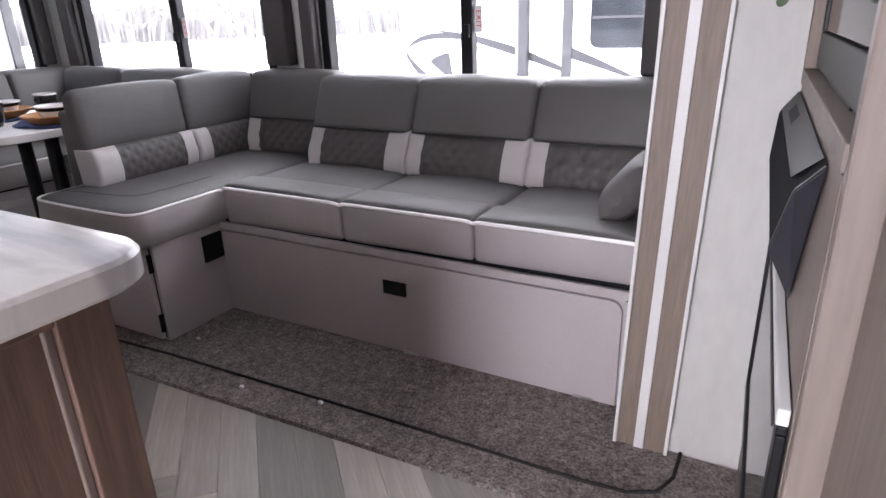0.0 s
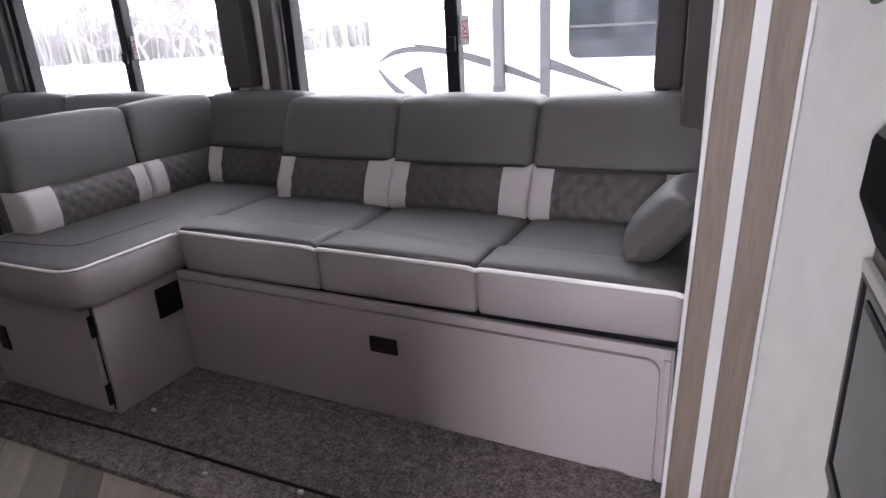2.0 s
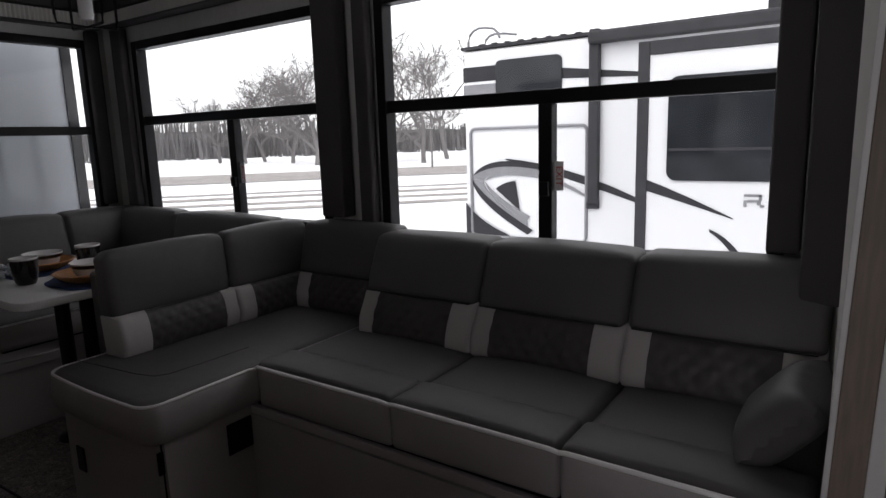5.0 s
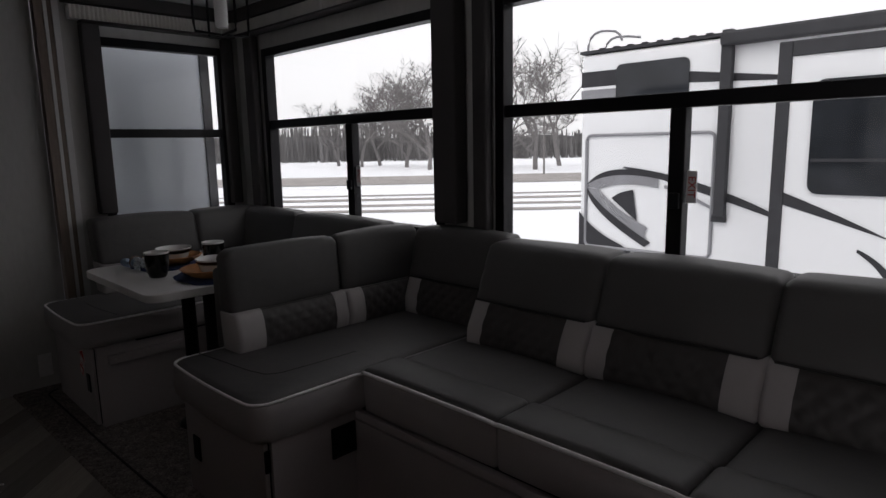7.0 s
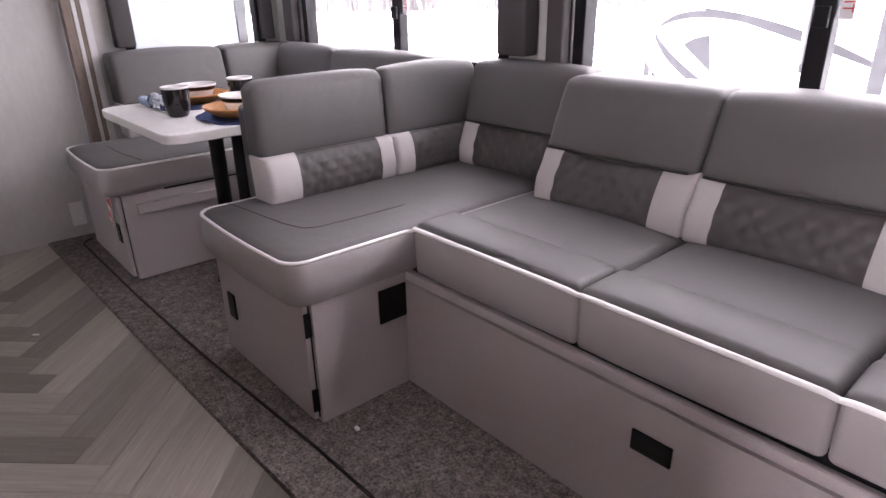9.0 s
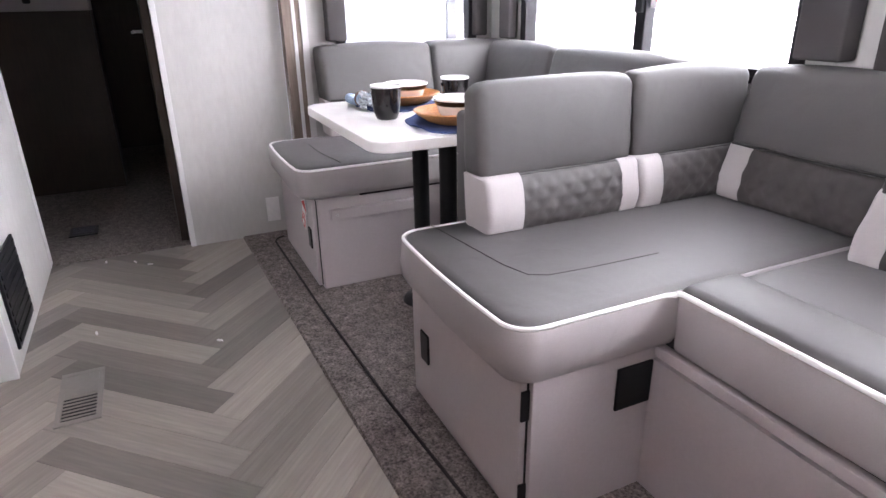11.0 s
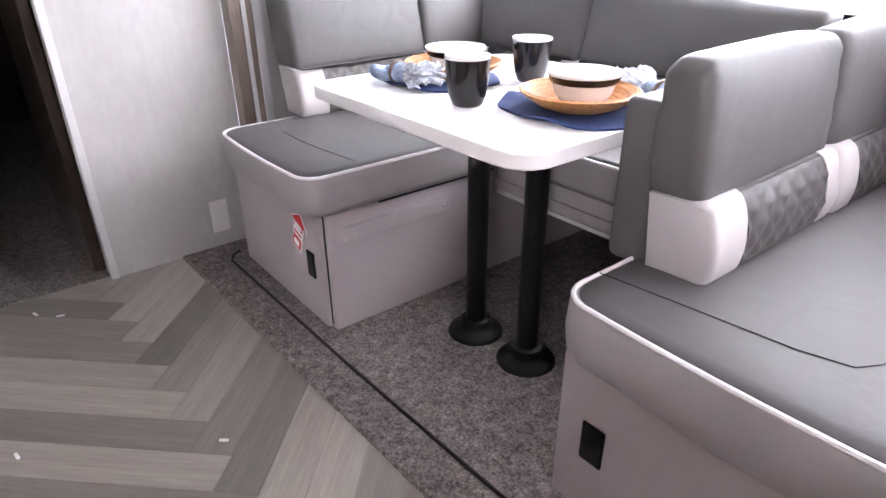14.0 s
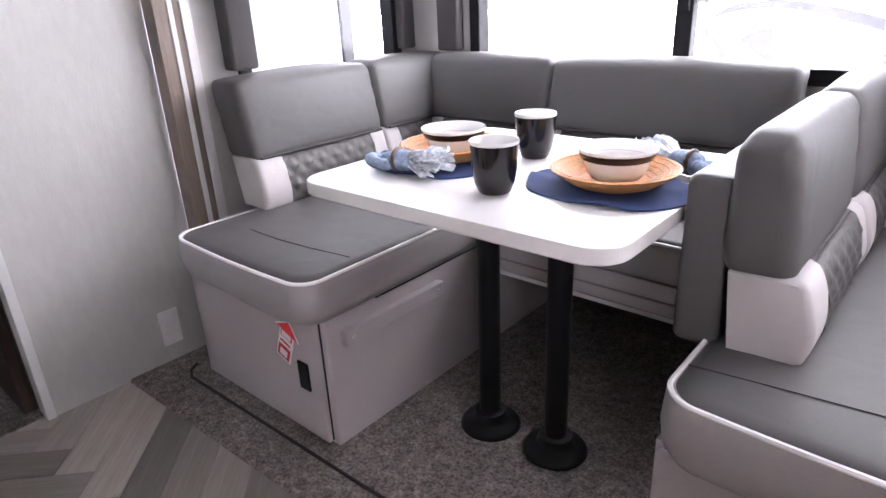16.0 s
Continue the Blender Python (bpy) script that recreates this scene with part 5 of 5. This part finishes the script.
part("body", local(boxes((-4.10, 5.5, T, T + 2.5, GROUND + 0.62, 2.30), bevel=0.05, segments=3), rv), GELCOAT, rv)
part("roof_edge", local(boxes((-4.12, 5.5, T - 0.02, T + 2.5, 2.305, 2.345), bevel=0.01), rv), RUBBER, rv, "dark roof edge moulding")
part("skirt", local(boxes((-4.05, 5.5, T - 0.006, T + 0.05, GROUND + 0.60, -0.16)), rv), RUBBER, rv, "black lower skirt")
for x in (1.9, 2.75):
    bm = lathe([(0.02, 0.0), (0.18, 0.0), (0.33, 0.02), (0.36, 0.06), (0.36, 0.20), (0.33, 0.24)], (0, 0, 0), 28)
    bmesh.ops.transform(bm, matrix=Matrix.Translation((x, T + 0.02, GROUND + 0.36)) @ Matrix.Rotation(radians(-90), 4, "X"), verts=bm.verts)
    part("wheel", local(bm, rv), RUBBER, rv, smooth=True)


def rounded_plate(x0, x1, z0, z1, r, y, thick):
    o = outline(x0, x1, z0, z1, r)
    return loft([[(x, y, z) for x, z in reversed(o)], [(x, y - thick, z) for x, z in reversed(o)]])


win = part("window", local(rounded_plate(-3.62, -2.75, 1.72, 2.145, 0.07, T, 0.02), rv), TINTED, rv, "dark tinted rear window")
part("stripe", local(boxes((-4.095, -3.62, T - 0.006, T, 1.915, 2.095)), rv), DECAL, rv)
part("stripe", local(boxes((-4.095, -3.62, T - 0.005, T, 1.76, 1.88)), rv), DECAL_GREY, rv)
bm = bmesh.new()
bm.faces.new([bm.verts.new((x, T - 0.006, z)) for x, z in ((-2.75, 1.99), (-1.3, 1.80), (-2.75, 1.87))])
part("stripe", local(bm, rv), DECAL, rv)
# outlined compartment door with its rail
ring = outline(-4.00, -2.44, -0.03, 1.335, 0.07)
part("door_seal", local(tube([(x, T - 0.01, z) for x, z in ring], 0.020, 6, True), rv), DECAL_GREY, rv, "grey rubber door seal", True)
part("awning_arm", local(boxes((-2.40, -2.285, T - 0.09, T, 0.44, 2.36), bevel=0.012), rv), RUBBER, rv, "dark awning arm")
part("arm_foot", local(boxes((-2.43, -2.28, T - 0.05, T, 0.38, 0.46), bevel=0.012), rv), RUBBER, rv)
part("awning_roll", local(boxes((-2.40, 5.2, T - 0.14, T - 0.01, 2.195, 2.335), bevel=0.03, segments=3), rv), RUBBER, rv, "rolled dark awning")
# ladder loop on the rear corner
part("ladder_rail", local(tube([(-4.16, T + 0.25, GROUND + 0.75), (-4.17, T + 0.25, 2.35), (-4.165, T + 0.25, 2.45), (-4.14, T + 0.255, 2.53), (-4.09, T + 0.265, 2.58), (-4.02, T + 0.28, 2.605), (-3.92, T + 0.29, 2.60), (-3.82, T + 0.3, 2.58), (-3.76, T + 0.3, 2.53), (-3.73, T + 0.3, 2.46)], 0.016, 6), rv), DECAL_GREY, rv, smooth=True)
part("ladder_rail", local(tube([(-4.16, T + 0.65, GROUND + 0.75), (-4.17, T + 0.65, 2.35), (-4.165, T + 0.65, 2.44), (-4.14, T + 0.655, 2.51), (-4.09, T + 0.665, 2.56), (-4.02, T + 0.68, 2.58), (-3.86, T + 0.69, 2.57), (-3.70, T + 0.7, 2.54)], 0.016, 6), rv), DECAL_GREY, rv, smooth=True)
for k in range(9):
    part("ladder_rung", local(tube([(-4.165, T + 0.25, -0.1 + 0.28 * k), (-4.165, T + 0.65, -0.1 + 0.28 * k)], 0.016, 6), rv), DECAL_GREY, rv)
for k in range(9):
    part("roof_lamp", local(boxes((-3.85 + 0.18 * k, -3.78 + 0.18 * k, T - 0.03, T + 0.02, 2.335, 2.358), bevel=0.006), rv), RUBBER, rv)


def band(upper, lower, y, n=26):
    """A curved graphic between two quadratic curves, each three (x, z) points."""
    def at(c, u):
        return tuple((1 - u) ** 2 * c[0][i] + 2 * u * (1 - u) * c[1][i] + u * u * c[2][i] for i in (0, 1))
    bm = bmesh.new()
    rows = [(bm.verts.new((at(upper, k / n)[0], y, at(upper, k / n)[1])), bm.verts.new((at(lower, k / n)[0], y, at(lower, k / n)[1]))) for k in range(n + 1)]
    for p, q in zip(rows, rows[1:]):
        bm.faces.new((p[0], p[1], q[1], q[0]))
    bmesh.ops.remove_doubles(bm, verts=bm.verts, dist=0.0005)
    return bm


y = T - 0.008
for upper, lower, material in (
        (((-3.50, 0.96), (-2.6, 0.88), (-1.75, 0.47)), ((-3.50, 0.945), (-2.7, 0.74), (-1.75, 0.43)), DECAL),
        (((-3.99, 0.71), (-3.75, 0.97), (-3.05, 0.86)), ((-3.82, 0.68), (-3.62, 0.90), (-3.05, 0.80)), DECAL_GREY),
        (((-3.99, 0.70), (-3.93, 0.42), (-3.18, 0.06)), ((-3.82, 0.68), (-3.74, 0.42), (-3.20, 0.20)), DECAL_GREY),
        (((-4.00, 0.72), (-3.75, 1.05), (-3.02, 0.86)), ((-4.00, 0.72), (-3.70, 0.94), (-3.02, 0.82)), DECAL),
        (((-4.00, 0.72), (-3.98, 0.42), (-3.20, 0.02)), ((-4.00, 0.72), (-3.84, 0.46), (-3.12, 0.08)), DECAL),
        (((-3.80, 0.68), (-3.62, 0.92), (-3.05, 0.80)), ((-3.80, 0.68), (-3.55, 0.80), (-3.05, 0.72)), DECAL_GREY),
        (((-3.80, 0.68), (-3.72, 0.42), (-3.20, 0.20)), ((-3.80, 0.68), (-3.62, 0.46), (-3.16, 0.25)), DECAL_GREY),
        (((-3.64, 0.58), (-3.56, 0.66), (-3.36, 0.69)), ((-3.64, 0.58), (-3.46, 0.44), (-3.30, 0.32)), DECAL),
        (((-2.98, 0.76), (-2.7, 0.70), (-2.30, 0.46)), ((-2.98, 0.72), (-2.7, 0.64), (-2.30, 0.44)), DECAL_GREY),
        (((-4.09, 0.40), (-3.9, 0.16), (-3.5, 0.02)), ((-4.09, -0.14), (-3.8, -0.10), (-3.2, -0.14)), DECAL)):
    y -= 0.0012
    part("swoosh", local(band(upper, lower, y), rv), material, rv)
# its slide-out
P = 6.8
slide = part("slideout", local(boxes((-1.61, 2.4, P, T + 0.05, -0.30, 2.065), bevel=0.02), rv), GELCOAT, rv)
for span in ((-1.655, -1.545, P - 0.02, P + 0.06, -0.32, 2.08), (-1.545, 2.4, P - 0.02, P + 0.06, 1.95, 2.08), (-1.545, 2.4, P - 0.02, P + 0.06, -0.36, -0.26)):
    part("slideout_trim", local(boxes(span, bevel=0.01), rv), RUBBER, slide, "dark slide-out flange")
part("slideout_window", local(rounded_plate(-1.36, 0.75, 0.77, 1.74, 0.09, P, 0.02), rv), TINTED, slide, "large dark tinted window")
part("window_bar", local(boxes((-1.34, 0.73, P - 0.026, P - 0.02, 1.05, 1.075)), rv), RUBBER, slide)
y = P - 0.006
for upper, lower in ((((-1.545, 0.775), (-1.2, 0.645), (-0.75, 0.43)), ((-1.545, 0.665), (-1.2, 0.565), (-0.75, 0.42))), (((-0.95, 0.32), (-0.75, 0.24), (-0.62, 0.02)), ((-0.95, 0.29), (-0.80, 0.20), (-0.70, 0.02)))):
    part("swoosh", local(band(upper, lower, y), rv), DECAL, slide)
for span in ((-0.67, -0.53, 0.632, 0.655), (-0.548, -0.520, 0.600, 0.650), (-0.64, -0.53, 0.582, 0.604), (-0.560, -0.528, 0.560, 0.584), (-0.535, -0.500, 0.538, 0.562), (-0.67, -0.645, 0.538, 0.600), (-0.455, -0.43, 0.538, 0.655), (-0.43, -0.33, 0.632, 0.655), (-0.43, -0.33, 0.538, 0.560)):
    part("logo_bar", local(boxes((span[0], span[1], P - 0.008, P, span[2], span[3])), rv), DECAL_GREY, slide)
ac = part("roof_air_conditioner", local(boxes((-0.75, 0.25, T + 0.6, T + 1.3, 2.30, 2.62), bevel=0.06, segments=3), rv), RUBBER, rv, "dark roof air conditioner")

# ---- herringbone planks of the aisle floor ----
PLANK_W, PLANK_N = 0.102, 6
a = radians(46.0)
ua, va = Vector((math.cos(a), math.sin(a), 0)), Vector((math.sin(a), -math.cos(a), 0))
origin = Vector((-2.702, 0.548, 0)) - va * PLANK_W
me = bpy.data.meshes.new("plank")
bm = boxes((0.0004, PLANK_W * PLANK_N - 0.0004, -PLANK_W + 0.0004, -0.0004, -0.006, 0.0), bevel=0.0007, segments=1)
bm.to_mesh(me)
bm.free()
me.materials.append(PLANK)
for j in range(-60, 60):
    for k in range(-12, 12):
        for upright in (False, True):
            if upright:
                i0 = j + 2 * PLANK_N * k + 2 * PLANK_N - 1
                corner, direction = origin + ua * PLANK_W * i0 + va * PLANK_W * j, va
                middle = corner + (va * PLANK_N + ua) * PLANK_W / 2
                m = Matrix.Translation(corner) @ Matrix.Rotation(math.atan2(va.y, va.x), 4, "Z") @ Matrix.Translation((0, PLANK_W, 0))
            else:
                i0 = j + 2 * PLANK_N * k
                corner = origin + ua * PLANK_W * i0 + va * PLANK_W * j
                middle = corner + (ua * PLANK_N + va) * PLANK_W / 2
                m = Matrix.Translation(corner) @ Matrix.Rotation(math.atan2(ua.y, ua.x), 4, "Z")
            if -3.78 < middle.x < 1.0 and -0.9 < middle.y < 1.33:
                p = new("plank", me)
                p.parent = floor
                p.matrix_world = m

# scraps on the planks
for x, y, turn_by in ((-3.46, 0.80, 20), (-3.40, 0.86, 70), (-2.80, 0.67, 10), (-2.55, 1.06, 50), (-3.52, 0.68, 0)):
    bm = pad((-0.012, -0.004, 0.0), (0.012, 0.004, 0.006), 0.003, (2, 1, 1))
    bmesh.ops.transform(bm, matrix=Matrix.Translation((x, y, 0.0)) @ Matrix.Rotation(radians(turn_by), 4, "Z"), verts=bm.verts)
    part("lint", bm, CARD, floor, "small white scrap", True)
